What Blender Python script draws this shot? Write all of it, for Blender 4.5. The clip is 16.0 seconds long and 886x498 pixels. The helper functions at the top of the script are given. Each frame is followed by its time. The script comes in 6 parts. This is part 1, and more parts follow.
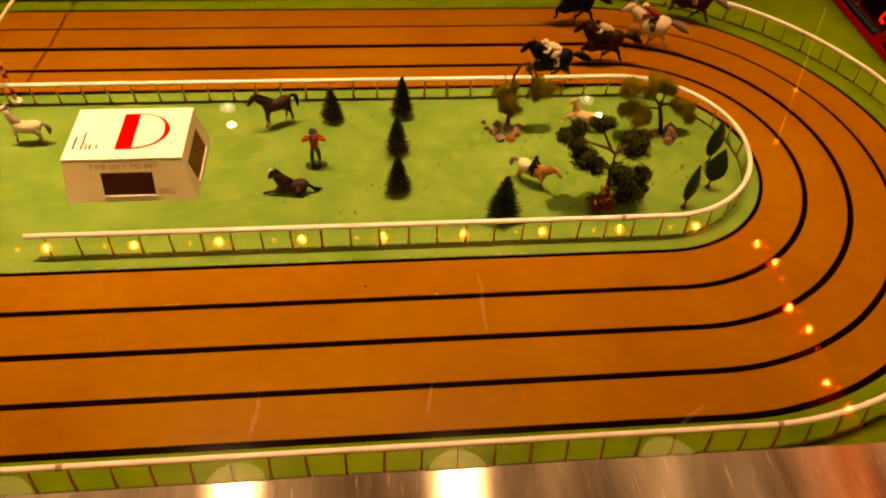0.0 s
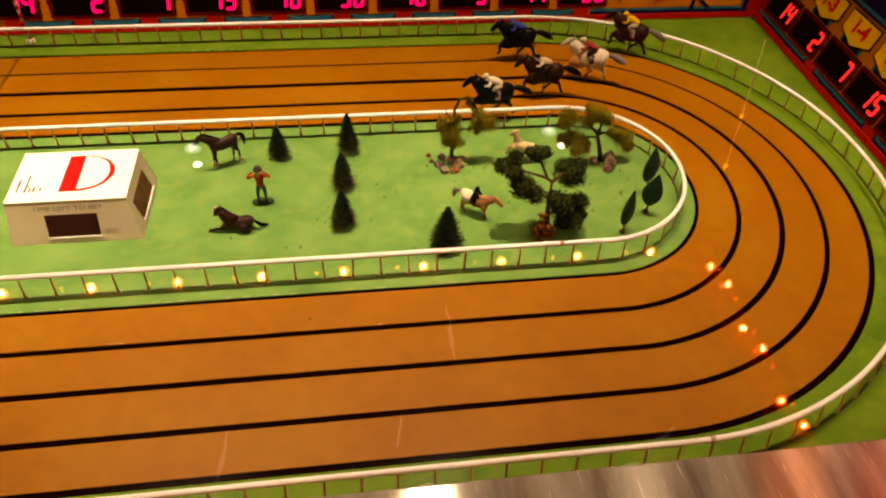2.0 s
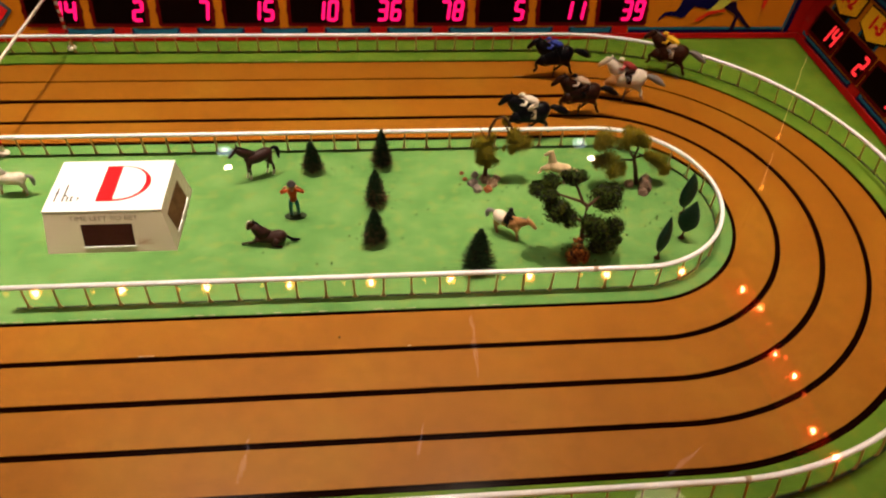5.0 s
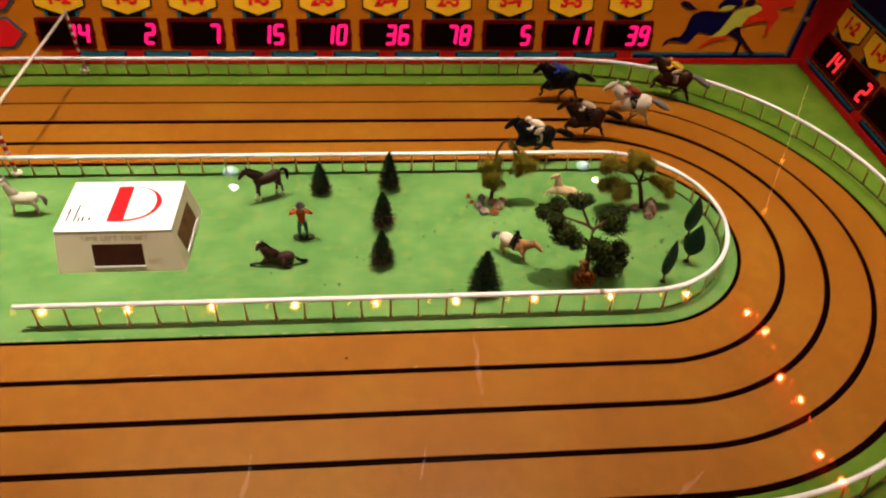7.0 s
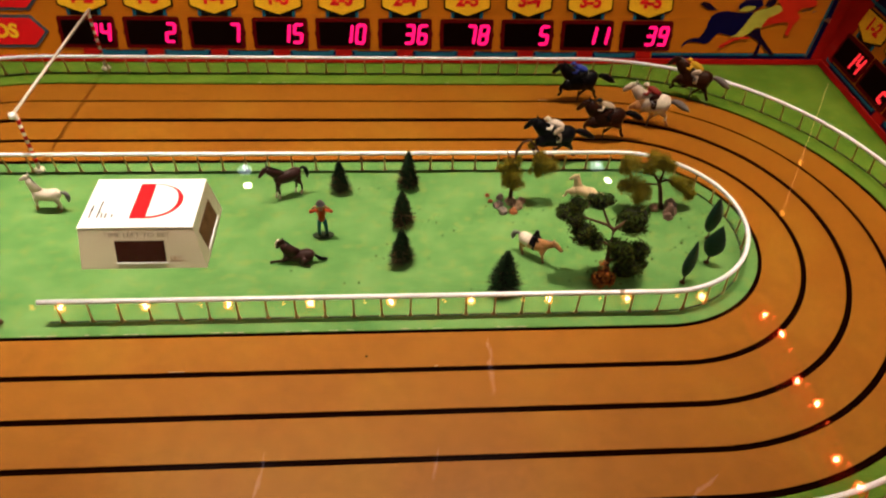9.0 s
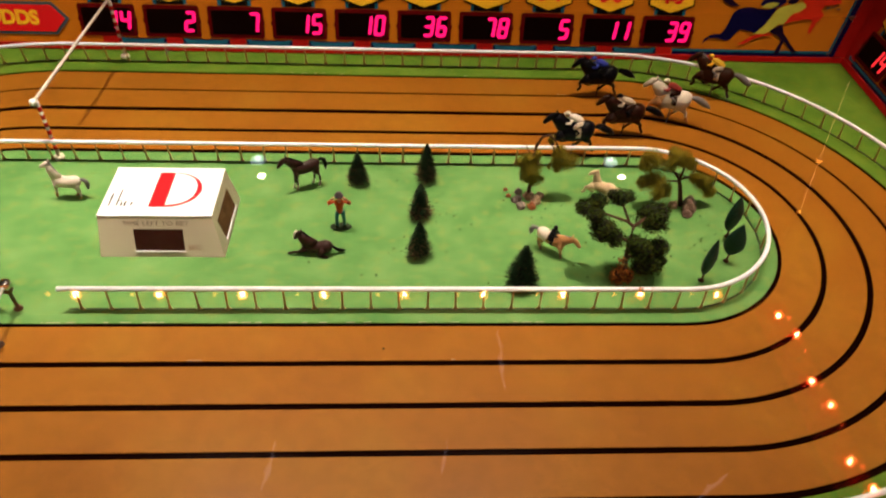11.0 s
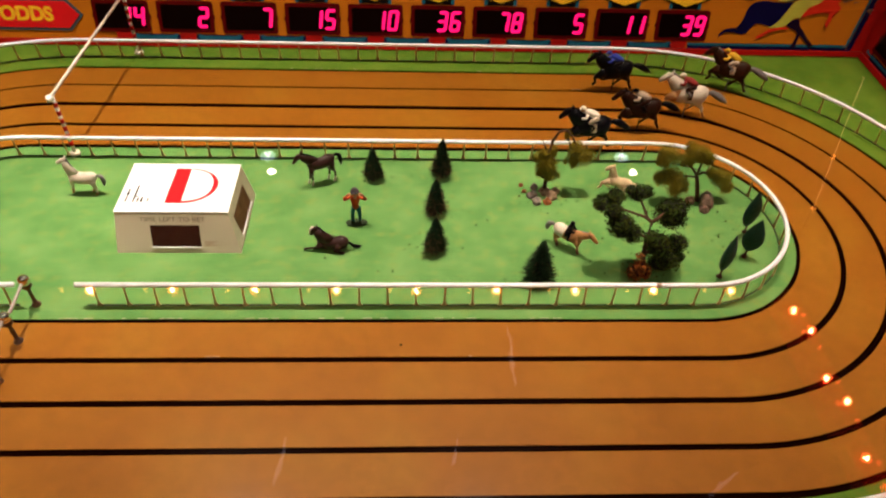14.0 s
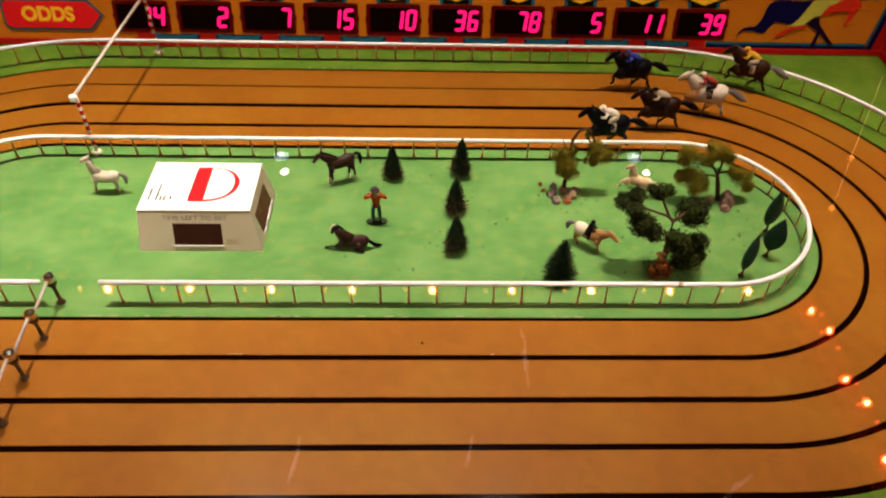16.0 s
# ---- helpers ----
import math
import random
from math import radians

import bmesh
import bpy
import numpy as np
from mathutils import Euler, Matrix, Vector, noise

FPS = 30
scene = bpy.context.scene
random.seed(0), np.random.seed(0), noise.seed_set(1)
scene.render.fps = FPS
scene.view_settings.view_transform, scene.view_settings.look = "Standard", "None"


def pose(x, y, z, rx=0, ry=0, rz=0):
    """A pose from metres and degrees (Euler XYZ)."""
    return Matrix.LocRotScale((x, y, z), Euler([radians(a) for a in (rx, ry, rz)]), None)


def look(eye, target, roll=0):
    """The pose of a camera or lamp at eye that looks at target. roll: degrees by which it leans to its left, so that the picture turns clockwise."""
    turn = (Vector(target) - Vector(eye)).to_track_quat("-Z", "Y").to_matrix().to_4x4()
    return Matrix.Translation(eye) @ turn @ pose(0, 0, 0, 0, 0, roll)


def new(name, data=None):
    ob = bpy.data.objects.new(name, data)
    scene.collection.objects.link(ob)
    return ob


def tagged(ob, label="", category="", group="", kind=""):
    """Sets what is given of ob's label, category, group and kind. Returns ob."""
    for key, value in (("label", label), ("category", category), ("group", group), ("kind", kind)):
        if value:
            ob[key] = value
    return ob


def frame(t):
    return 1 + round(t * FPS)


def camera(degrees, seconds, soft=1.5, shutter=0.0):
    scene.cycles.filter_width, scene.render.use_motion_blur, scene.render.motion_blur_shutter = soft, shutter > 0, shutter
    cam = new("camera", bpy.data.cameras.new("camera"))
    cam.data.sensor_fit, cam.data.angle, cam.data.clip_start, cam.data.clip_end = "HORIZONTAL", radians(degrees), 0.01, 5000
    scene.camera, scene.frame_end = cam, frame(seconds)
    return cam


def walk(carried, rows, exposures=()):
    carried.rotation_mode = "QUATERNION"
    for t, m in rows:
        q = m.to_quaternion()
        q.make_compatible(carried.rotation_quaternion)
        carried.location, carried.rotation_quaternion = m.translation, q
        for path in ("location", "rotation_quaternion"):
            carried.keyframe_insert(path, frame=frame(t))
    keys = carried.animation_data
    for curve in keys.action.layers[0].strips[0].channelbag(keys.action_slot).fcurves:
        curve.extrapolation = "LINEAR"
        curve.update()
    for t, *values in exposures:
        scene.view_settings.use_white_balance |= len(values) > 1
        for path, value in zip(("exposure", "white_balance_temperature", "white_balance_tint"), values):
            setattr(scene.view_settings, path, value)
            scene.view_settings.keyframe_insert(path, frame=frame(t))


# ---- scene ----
cam = camera(63.63, 16.0, soft=2.15)
# seconds, place, turn about x, y, z in degrees
PATH = [
    (0, -0.4949, -1.0160, 0.9063, 41.576, -2.315, -4.757),
    (0.5, -0.4781, -1.0221, 0.9121, 42.659, -1.984, -5.498),
    (1, -0.4871, -1.0245, 0.9179, 43.250, -2.412, -6.575),
    (1.5, -0.4562, -1.0326, 0.9164, 43.648, -2.029, -6.183),
    (2, -0.4393, -1.0427, 0.9212, 44.413, -2.391, -7.332),
    (2.5, -0.4332, -1.0371, 0.9279, 44.672, -1.899, -7.381),
    (3, -0.4335, -1.0389, 0.9252, 45.575, -1.947, -6.477),
    (3.5, -0.4468, -1.0249, 0.9184, 44.720, -2.340, -5.781),
    (4, -0.4497, -1.0139, 0.9227, 44.473, -2.187, -5.139),
    (6.5, -0.4557, -1.0156, 0.9405, 45.896, -2.348, -4.455),
    (7, -0.4585, -1.0181, 0.9420, 46.286, -2.411, -4.250),
    (7.5, -0.4634, -1.0147, 0.9434, 46.093, -2.382, -4.112),
    (8, -0.4708, -1.0159, 0.9406, 46.037, -2.465, -4.021),
    (8.5, -0.4699, -1.0205, 0.9404, 46.131, -2.080, -3.954),
    (9, -0.4754, -1.0193, 0.9408, 46.271, -2.164, -3.338),
    (11.5, -0.4931, -1.0158, 0.9351, 45.635, -2.362, -2.086),
    (12, -0.4963, -1.0168, 0.9312, 45.804, -2.367, -2.136),
    (12.5, -0.5010, -1.0108, 0.9348, 45.373, -2.253, -1.849),
    (13, -0.5021, -1.0119, 0.9333, 45.362, -2.290, -1.910),
    (13.5, -0.5058, -1.0144, 0.9304, 45.286, -1.997, -1.798),
    (14, -0.5072, -1.0120, 0.9346, 45.336, -1.955, -1.708),
    (14.5, -0.5106, -1.0138, 0.9330, 45.409, -1.862, -1.556),
    (15, -0.5185, -1.0125, 0.9332, 45.279, -1.922, -1.400),
    (15.5, -0.5217, -1.0146, 0.9355, 45.417, -1.633, -1.217),
    (16, -0.5262, -1.0151, 0.9326, 45.365, -1.465, -1.071),
]
WALK = [(t, pose(x, y, z, rx, ry, rz)) for t, x, y, z, rx, ry, rz in PATH]
EXPOSE = [(0.0, -0.43, 26000, 40), (1.0, -0.22, 11400, 29), (2.5, -0.18, 8500, 26), (4.0, -0.18, 6800, 23), (7.0, -0.19, 6050, 22), (16.0, -0.18, 6000, 22.5)]
walk(cam, WALK, EXPOSE)

# ---- plan, in metres; the track's top is z = 0, x runs along the straights ----
XL, XR = -1.29, 0.0              # centres of the two bends
SLOTS = (0.2395, 0.3197, 0.400, 0.4805, 0.5575)
SLOT_FRONT = (0.0078, 0.0106, 0.0110, 0.0106, 0.0112)     # width on the front straight
SLOT_BACK = (0.0105, 0.0115, 0.0145, 0.0064, 0.0084)      # and on the back straight
BACK, FRONT, RIGHT, LEFT = 0.668, -0.668, 0.684, -1.974   # feet of the four boards
LEAN_BOARD = 75.0
RIM_Z = 0.302
FLOOR_Z = -0.76
ROOM_X, ROOM_Y, ROOM_TOP = (-5.2, 4.2), (-3.6, 5.2), 2.66
CANOPY_Z = 1.42

# ---- light ----
world = bpy.data.worlds.new("world")
scene.world = world
world.use_nodes = True
world.node_tree.nodes["Background"].inputs[0].default_value = (0.9, 0.55, 0.3, 1)
world.node_tree.nodes["Background"].inputs[1].default_value = 0.0


def lamp(name, place, aim, watts, radius, colour, spread=180):
    data = bpy.data.lights.new(name, "AREA")
    data.shape, data.size, data.energy, data.color = "DISK", 2 * radius, watts, colour
    data.spread = radians(spread)
    ob = new(name, data)
    ob.matrix_world = look(place, aim)
    return ob


WARM = (1.0, 0.80, 0.52)
CEIL_Z, SIGN_Z = 2.65, 1.62
# downlights in the ceiling: a row over the table, one behind it; the row in front is added, unseen, as fill
ROW_OVER = [(x, 0.256, CEIL_Z) for x in (-2.089, -1.143, -0.202, 0.734)]
FILL_ROW = [(x, -2.10, CEIL_Z) for x in (-1.60, -0.65, 0.30)]
ROW_FAR = [(-1.425, 2.71, CEIL_Z), (0.985, 2.73, CEIL_Z)]
for k, watts, tint in zip(ROW_OVER, (9.2, 12.7, 9.6, 7.9), ((1.0, 0.84, 0.57), (1.0, 0.82, 0.54), WARM, (1.0, 0.76, 0.45))):
    lamp("downlight_beam", k, (k[0], 0.04, 0), watts, 0.042, tint, 50)
# added out of view to brighten the sides that face the front
for k in FILL_ROW:
    lamp("downlight_beam", k, (k[0], k[1] + 1.2, 0), 5.0, 0.036, WARM, 110)
for k in ROW_FAR:
    lamp("ceiling_light", k, (k[0], k[1] - 0.2, 0), 0.9, 0.025, WARM, 120)


# ---- materials ----
def shader(name):
    m = bpy.data.materials.new(name)
    m.use_nodes = True
    nt = m.node_tree
    return m, nt, nt.nodes["Principled BSDF"]


def mat(name, colour, rough=0.5, metal=0.0, vary=0.12, size=0.02, fine=0.003, bump=0.15, second=None, spec=0.22, coat=0.0, rand=0.0):
    """Paint, plastic or metal with mottling at two scales (metres) and fine relief."""
    m, nt, b = shader(name)
    co = nt.nodes.new("ShaderNodeTexCoord")
    big = nt.nodes.new("ShaderNodeTexNoise")
    big.inputs["Scale"].default_value, big.inputs["Detail"].default_value = 1.0 / size, 5
    small = nt.nodes.new("ShaderNodeTexNoise")
    small.inputs["Scale"].default_value, small.inputs["Detail"].default_value = 1.0 / fine, 3
    for n in (big, small):
        nt.links.new(co.outputs["Object"], n.inputs["Vector"])
    ramp = nt.nodes.new("ShaderNodeValToRGB")
    c2 = second or tuple(c * (1 - 2.2 * vary) for c in colour)
    ramp.color_ramp.elements[0].position, ramp.color_ramp.elements[1].position = 0.35, 0.65
    ramp.color_ramp.elements[0].color = (*c2, 1)
    ramp.color_ramp.elements[1].color = (*colour, 1)
    nt.links.new(big.outputs["Fac"], ramp.inputs[0])
    mix = nt.nodes.new("ShaderNodeMix")
    mix.data_type, mix.blend_type = "RGBA", "MULTIPLY"
    mix.inputs["Factor"].default_value = min(1.0, vary * 2)
    nt.links.new(ramp.outputs[0], mix.inputs["A"])
    grey = nt.nodes.new("ShaderNodeValToRGB")
    grey.color_ramp.elements[0].color, grey.color_ramp.elements[1].color = (0.55, 0.55, 0.55, 1), (1, 1, 1, 1)
    nt.links.new(small.outputs["Fac"], grey.inputs[0])
    nt.links.new(grey.outputs[0], mix.inputs["B"])
    last = mix.outputs["Result"]
    if rand:
        info = nt.nodes.new("ShaderNodeObjectInfo") if rand > 0 else nt.nodes.new("ShaderNodeNewGeometry")
        hsv = nt.nodes.new("ShaderNodeHueSaturation")
        mr = nt.nodes.new("ShaderNodeMapRange")
        mr.inputs["To Min"].default_value, mr.inputs["To Max"].default_value = 1 - abs(rand), 1 + abs(rand)
        nt.links.new(info.outputs["Random" if rand > 0 else "Random Per Island"], mr.inputs["Value"])
        nt.links.new(mr.outputs[0], hsv.inputs["Value"])
        nt.links.new(last, hsv.inputs["Color"])
        last = hsv.outputs[0]
    nt.links.new(last, b.inputs["Base Color"])
    b.inputs["Roughness"].default_value, b.inputs["Metallic"].default_value = rough, metal
    b.inputs["Specular IOR Level"].default_value = spec
    b.inputs["Coat Weight"].default_value = coat
    if bump:
        bp = nt.nodes.new("ShaderNodeBump")
        bp.inputs["Strength"].default_value, bp.inputs["Distance"].default_value = bump, fine * 0.4
        nt.links.new(small.outputs["Fac"], bp.inputs["Height"])
        nt.links.new(bp.outputs[0], b.inputs["Normal"])
    return m


def glow(name, colour, strength):
    m, nt, b = shader(name)
    b.inputs["Base Color"].default_value = (*[0.3 * c for c in colour], 1)
    b.inputs["Emission Color"].default_value = (*colour, 1)
    b.inputs["Emission Strength"].default_value = strength
    return m


def glass_pane(name):
    """Clear float glass."""
    m = bpy.data.materials.new(name)
    m.use_nodes = True
    nt = m.node_tree
    nt.nodes.clear()
    out = nt.nodes.new("ShaderNodeOutputMaterial")
    clear = nt.nodes.new("ShaderNodeBsdfTransparent")
    clear.inputs["Color"].default_value = (0.985, 0.99, 0.985, 1)
    gloss = nt.nodes.new("ShaderNodeBsdfGlossy")
    gloss.inputs["Roughness"].default_value = 0.0
    gloss.inputs["Color"].default_value = (1, 1, 1, 1)
    # greasy smears widen the gloss a little
    co = nt.nodes.new("ShaderNodeTexCoord")
    mp = nt.nodes.new("ShaderNodeMapping")
    mp.inputs["Scale"].default_value = (5.0, 2.2, 1.0)
    mp.inputs["Rotation"].default_value = (0, 0, 0.35)
    nt.links.new(co.outputs["Object"], mp.inputs["Vector"])
    smear = nt.nodes.new("ShaderNodeTexNoise")
    smear.inputs["Scale"].default_value, smear.inputs["Detail"].default_value = 2.0, 6
    nt.links.new(mp.outputs[0], smear.inputs["Vector"])
    level = nt.nodes.new("ShaderNodeMapRange")
    level.inputs["From Min"].default_value, level.inputs["From Max"].default_value = 0.38, 0.72
    level.inputs["To Min"].default_value, level.inputs["To Max"].default_value = 0.010, 0.045
    nt.links.new(smear.outputs["Fac"], level.inputs["Value"])
    haze = nt.nodes.new("ShaderNodeBsdfGlossy")
    haze.inputs["Roughness"].default_value = 0.17
    both = nt.nodes.new("ShaderNodeMixShader")
    nt.links.new(level.outputs[0], both.inputs[0])
    nt.links.new(gloss.outputs[0], both.inputs[1])
    nt.links.new(haze.outputs[0], both.inputs[2])
    edge = nt.nodes.new("ShaderNodeLayerWeight")
    edge.inputs["Blend"].default_value = 0.5
    power = nt.nodes.new("ShaderNodeMath")
    power.operation = "POWER"
    power.inputs[1].default_value = 5.0
    nt.links.new(edge.outputs["Facing"], power.inputs[0])
    share = nt.nodes.new("ShaderNodeMath")
    share.operation = "MULTIPLY_ADD"
    share.inputs[1].default_value, share.inputs[2].default_value = 0.965, 0.035
    nt.links.new(power.outputs[0], share.inputs[0])
    mix = nt.nodes.new("ShaderNodeMixShader")
    nt.links.new(share.outputs[0], mix.inputs[0])
    nt.links.new(clear.outputs[0], mix.inputs[1])
    nt.links.new(both.outputs[0], mix.inputs[2])
    # soft whitish streaks along the pane: faint reflections put into its colour
    mp2 = nt.nodes.new("ShaderNodeMapping")
    mp2.inputs["Scale"].default_value = (34.0, 7.0, 1.0)
    nt.links.new(co.outputs["Object"], mp2.inputs["Vector"])
    streak_noise = nt.nodes.new("ShaderNodeTexNoise")
    streak_noise.inputs["Scale"].default_value, streak_noise.inputs["Detail"].default_value = 1.0, 2
    nt.links.new(mp2.outputs[0], streak_noise.inputs["Vector"])
    amount = nt.nodes.new("ShaderNodeMapRange")
    amount.interpolation_type = "SMOOTHSTEP"
    amount.inputs["From Min"].default_value, amount.inputs["From Max"].default_value = 0.73, 0.88
    amount.inputs["To Min"].default_value, amount.inputs["To Max"].default_value = 0.0, 0.032
    nt.links.new(streak_noise.outputs["Fac"], amount.inputs["Value"])
    white = nt.nodes.new("ShaderNodeBsdfDiffuse")
    white.inputs["Color"].default_value = (0.70, 0.74, 0.82, 1)
    last = nt.nodes.new("ShaderNodeMixShader")
    nt.links.new(amount.outputs[0], last.inputs[0])
    nt.links.new(mix.outputs[0], last.inputs[1])
    nt.links.new(white.outputs[0], last.inputs[2])
    nt.links.new(last.outputs[0], out.inputs[0])
    return m


def halo_shell(name, colour, strength):
    """A clear shell round a bulb with a dim glow added as its halo."""
    m = bpy.data.materials.new(name)
    m.use_nodes = True
    nt = m.node_tree
    nt.nodes.clear()
    out = nt.nodes.new("ShaderNodeOutputMaterial")
    clear = nt.nodes.new("ShaderNodeBsdfTransparent")
    shine = nt.nodes.new("ShaderNodeEmission")
    shine.inputs["Color"].default_value, shine.inputs["Strength"].default_value = (*colour, 1), strength
    both = nt.nodes.new("ShaderNodeAddShader")
    nt.links.new(clear.outputs[0], both.inputs[0])
    nt.links.new(shine.outputs[0], both.inputs[1])
    nt.links.new(both.outputs[0], out.inputs[0])
    return m


def turf_paint(name, tone=1.0, warm=1.0, blue=1.0):
    """Brushed green paint with paler and yellowish strokes and small worn specks."""
    m, nt, b = shader(name)
    co = nt.nodes.new("ShaderNodeTexCoord")
    mp = nt.nodes.new("ShaderNodeMapping")
    mp.inputs["Scale"].default_value = (1.0, 1.25, 1.0)
    nt.links.new(co.outputs["Object"], mp.inputs["Vector"])
    big = nt.nodes.new("ShaderNodeTexNoise")
    big.inputs["Scale"].default_value, big.inputs["Detail"].default_value, big.inputs["Roughness"].default_value = 9.0, 6, 0.62
    mid = nt.nodes.new("ShaderNodeTexNoise")
    mid.inputs["Scale"].default_value, mid.inputs["Detail"].default_value = 42.0, 4
    fine = nt.nodes.new("ShaderNodeTexNoise")
    fine.inputs["Scale"].default_value, fine.inputs["Detail"].default_value = 260.0, 2
    for n in (big, mid, fine):
        nt.links.new(mp.outputs[0], n.inputs["Vector"])
    r = nt.nodes.new("ShaderNodeValToRGB")
    e = r.color_ramp.elements
    e[0].position, e[0].color = 0.30, (0.060 * tone * warm, 0.186 * tone, 0.045 * tone * tone * blue, 1)
    e[1].position, e[1].color = 0.72, (0.138 * tone * warm, 0.292 * tone, 0.092 * tone * tone * blue, 1)
    mid_e = e.new(0.5)
    mid_e.color = (0.096 * tone * warm, 0.244 * tone, 0.066 * tone * tone * blue, 1)
    nt.links.new(big.outputs["Fac"], r.inputs[0])
    y = nt.nodes.new("ShaderNodeValToRGB")
    y.color_ramp.elements[0].position, y.color_ramp.elements[1].position = 0.52, 0.75
    y.color_ramp.elements[0].color, y.color_ramp.elements[1].color = (0, 0, 0, 1), (0.42, 0.42, 0.42, 1)
    nt.links.new(mid.outputs["Fac"], y.inputs[0])
    mix = nt.nodes.new("ShaderNodeMix")
    mix.data_type = "RGBA"
    nt.links.new(y.outputs[0], mix.inputs["Factor"])
    nt.links.new(r.outputs[0], mix.inputs["A"])
    mix.inputs["B"].default_value = (0.22 * tone * warm, 0.27 * tone, 0.055 * tone * tone * blue, 1)
    nt.links.new(mix.outputs["Result"], b.inputs["Base Color"])
    b.inputs["Roughness"].default_value = 0.62
    b.inputs["Specular IOR Level"].default_value = 0.1
    bp = nt.nodes.new("ShaderNodeBump")
    bp.inputs["Strength"].default_value, bp.inputs["Distance"].default_value = 0.25, 0.0015
    nt.links.new(fine.outputs["Fac"], bp.inputs["Height"])
    nt.links.new(bp.outputs[0], b.inputs["Normal"])
    return m


def steel(name):
    """Worn stainless sheet, brushed along the rim, so that it draws lights out across the grain."""
    m = bpy.data.materials.new(name)
    m.use_nodes = True
    nt = m.node_tree
    nt.nodes.clear()
    out = nt.nodes.new("ShaderNodeOutputMaterial")
    co = nt.nodes.new("ShaderNodeTexCoord")
    # light and dark streaks put the room's brownish reflection into the dull tone
    worn = nt.nodes.new("ShaderNodeTexNoise")
    worn.inputs["Scale"].default_value, worn.inputs["Detail"].default_value = 1.0, 6
    drawn = nt.nodes.new("ShaderNodeMapping")
    drawn.inputs["Scale"].default_value = (26.0, 5.0, 5.0)
    nt.links.new(co.outputs["Object"], drawn.inputs["Vector"])
    nt.links.new(drawn.outputs[0], worn.inputs["Vector"])
    tone = nt.nodes.new("ShaderNodeValToRGB")
    tone.color_ramp.elements[0].position, tone.color_ramp.elements[1].position = 0.36, 0.68
    tone.color_ramp.elements[0].color, tone.color_ramp.elements[1].color = (0.26, 0.215, 0.19, 1), (0.74, 0.66, 0.62, 1)
    nt.links.new(worn.outputs["Fac"], tone.inputs[0])
    dull = nt.nodes.new("ShaderNodeBsdfDiffuse")
    nt.links.new(tone.outputs[0], dull.inputs["Color"])
    brushed = nt.nodes.new("ShaderNodeBsdfAnisotropic")
    brushed.distribution = "BECKMANN"
    brushed.inputs["Color"].default_value = (0.60, 0.56, 0.53, 1)
    brushed.inputs["Roughness"].default_value, brushed.inputs["Anisotropy"].default_value = 0.22, 0.72
    grain = nt.nodes.new("ShaderNodeCombineXYZ")
    grain.inputs[0].default_value = 1.0
    nt.links.new(grain.outputs[0], brushed.inputs["Tangent"])
    # short slanting scratches take the shine off
    mp = nt.nodes.new("ShaderNodeMapping")
    mp.inputs["Rotation"].default_value, mp.inputs["Scale"].default_value = (0, 0, 0.9), (420.0, 45.0, 1.0)
    nt.links.new(co.outputs["Object"], mp.inputs["Vector"])
    cut = nt.nodes.new("ShaderNodeTexNoise")
    cut.inputs["Scale"].default_value, cut.inputs["Detail"].default_value = 1.0, 1
    nt.links.new(mp.outputs[0], cut.inputs["Vector"])
    keep = nt.nodes.new("ShaderNodeMapRange")
    keep.inputs["From Min"].default_value, keep.inputs["From Max"].default_value = 0.66, 0.78
    keep.inputs["To Min"].default_value, keep.inputs["To Max"].default_value = 0.52, 0.15
    nt.links.new(cut.outputs["Fac"], keep.inputs["Value"])
    mix = nt.nodes.new("ShaderNodeMixShader")
    nt.links.new(keep.outputs[0], mix.inputs[0])
    nt.links.new(dull.outputs[0], mix.inputs[1])
    nt.links.new(brushed.outputs[0], mix.inputs[2])
    # long bright scuffs the other way
    mp3 = nt.nodes.new("ShaderNodeMapping")
    mp3.inputs["Rotation"].default_value, mp3.inputs["Scale"].default_value = (0, 0, -0.55), (300.0, 22.0, 1.0)
    nt.links.new(co.outputs["Object"], mp3.inputs["Vector"])
    scuff = nt.nodes.new("ShaderNodeTexNoise")
    scuff.inputs["Scale"].default_value, scuff.inputs["Detail"].default_value = 1.0, 2
    nt.links.new(mp3.outputs[0], scuff.inputs["Vector"])
    much = nt.nodes.new("ShaderNodeMapRange")
    much.inputs["From Min"].default_value, much.inputs["From Max"].default_value = 0.70, 0.80
    much.inputs["To Min"].default_value, much.inputs["To Max"].default_value = 0.0, 0.75
    nt.links.new(scuff.outputs["Fac"], much.inputs["Value"])
    bright = nt.nodes.new("ShaderNodeBsdfDiffuse")
    bright.inputs["Color"].default_value = (0.80, 0.72, 0.64, 1)
    worn_mix = nt.nodes.new("ShaderNodeMixShader")
    nt.links.new(much.outputs[0], worn_mix.inputs[0])
    nt.links.new(mix.outputs[0], worn_mix.inputs[1])
    nt.links.new(bright.outputs[0], worn_mix.inputs[2])
    nt.links.new(worn_mix.outputs[0], out.inputs[0])
    return m


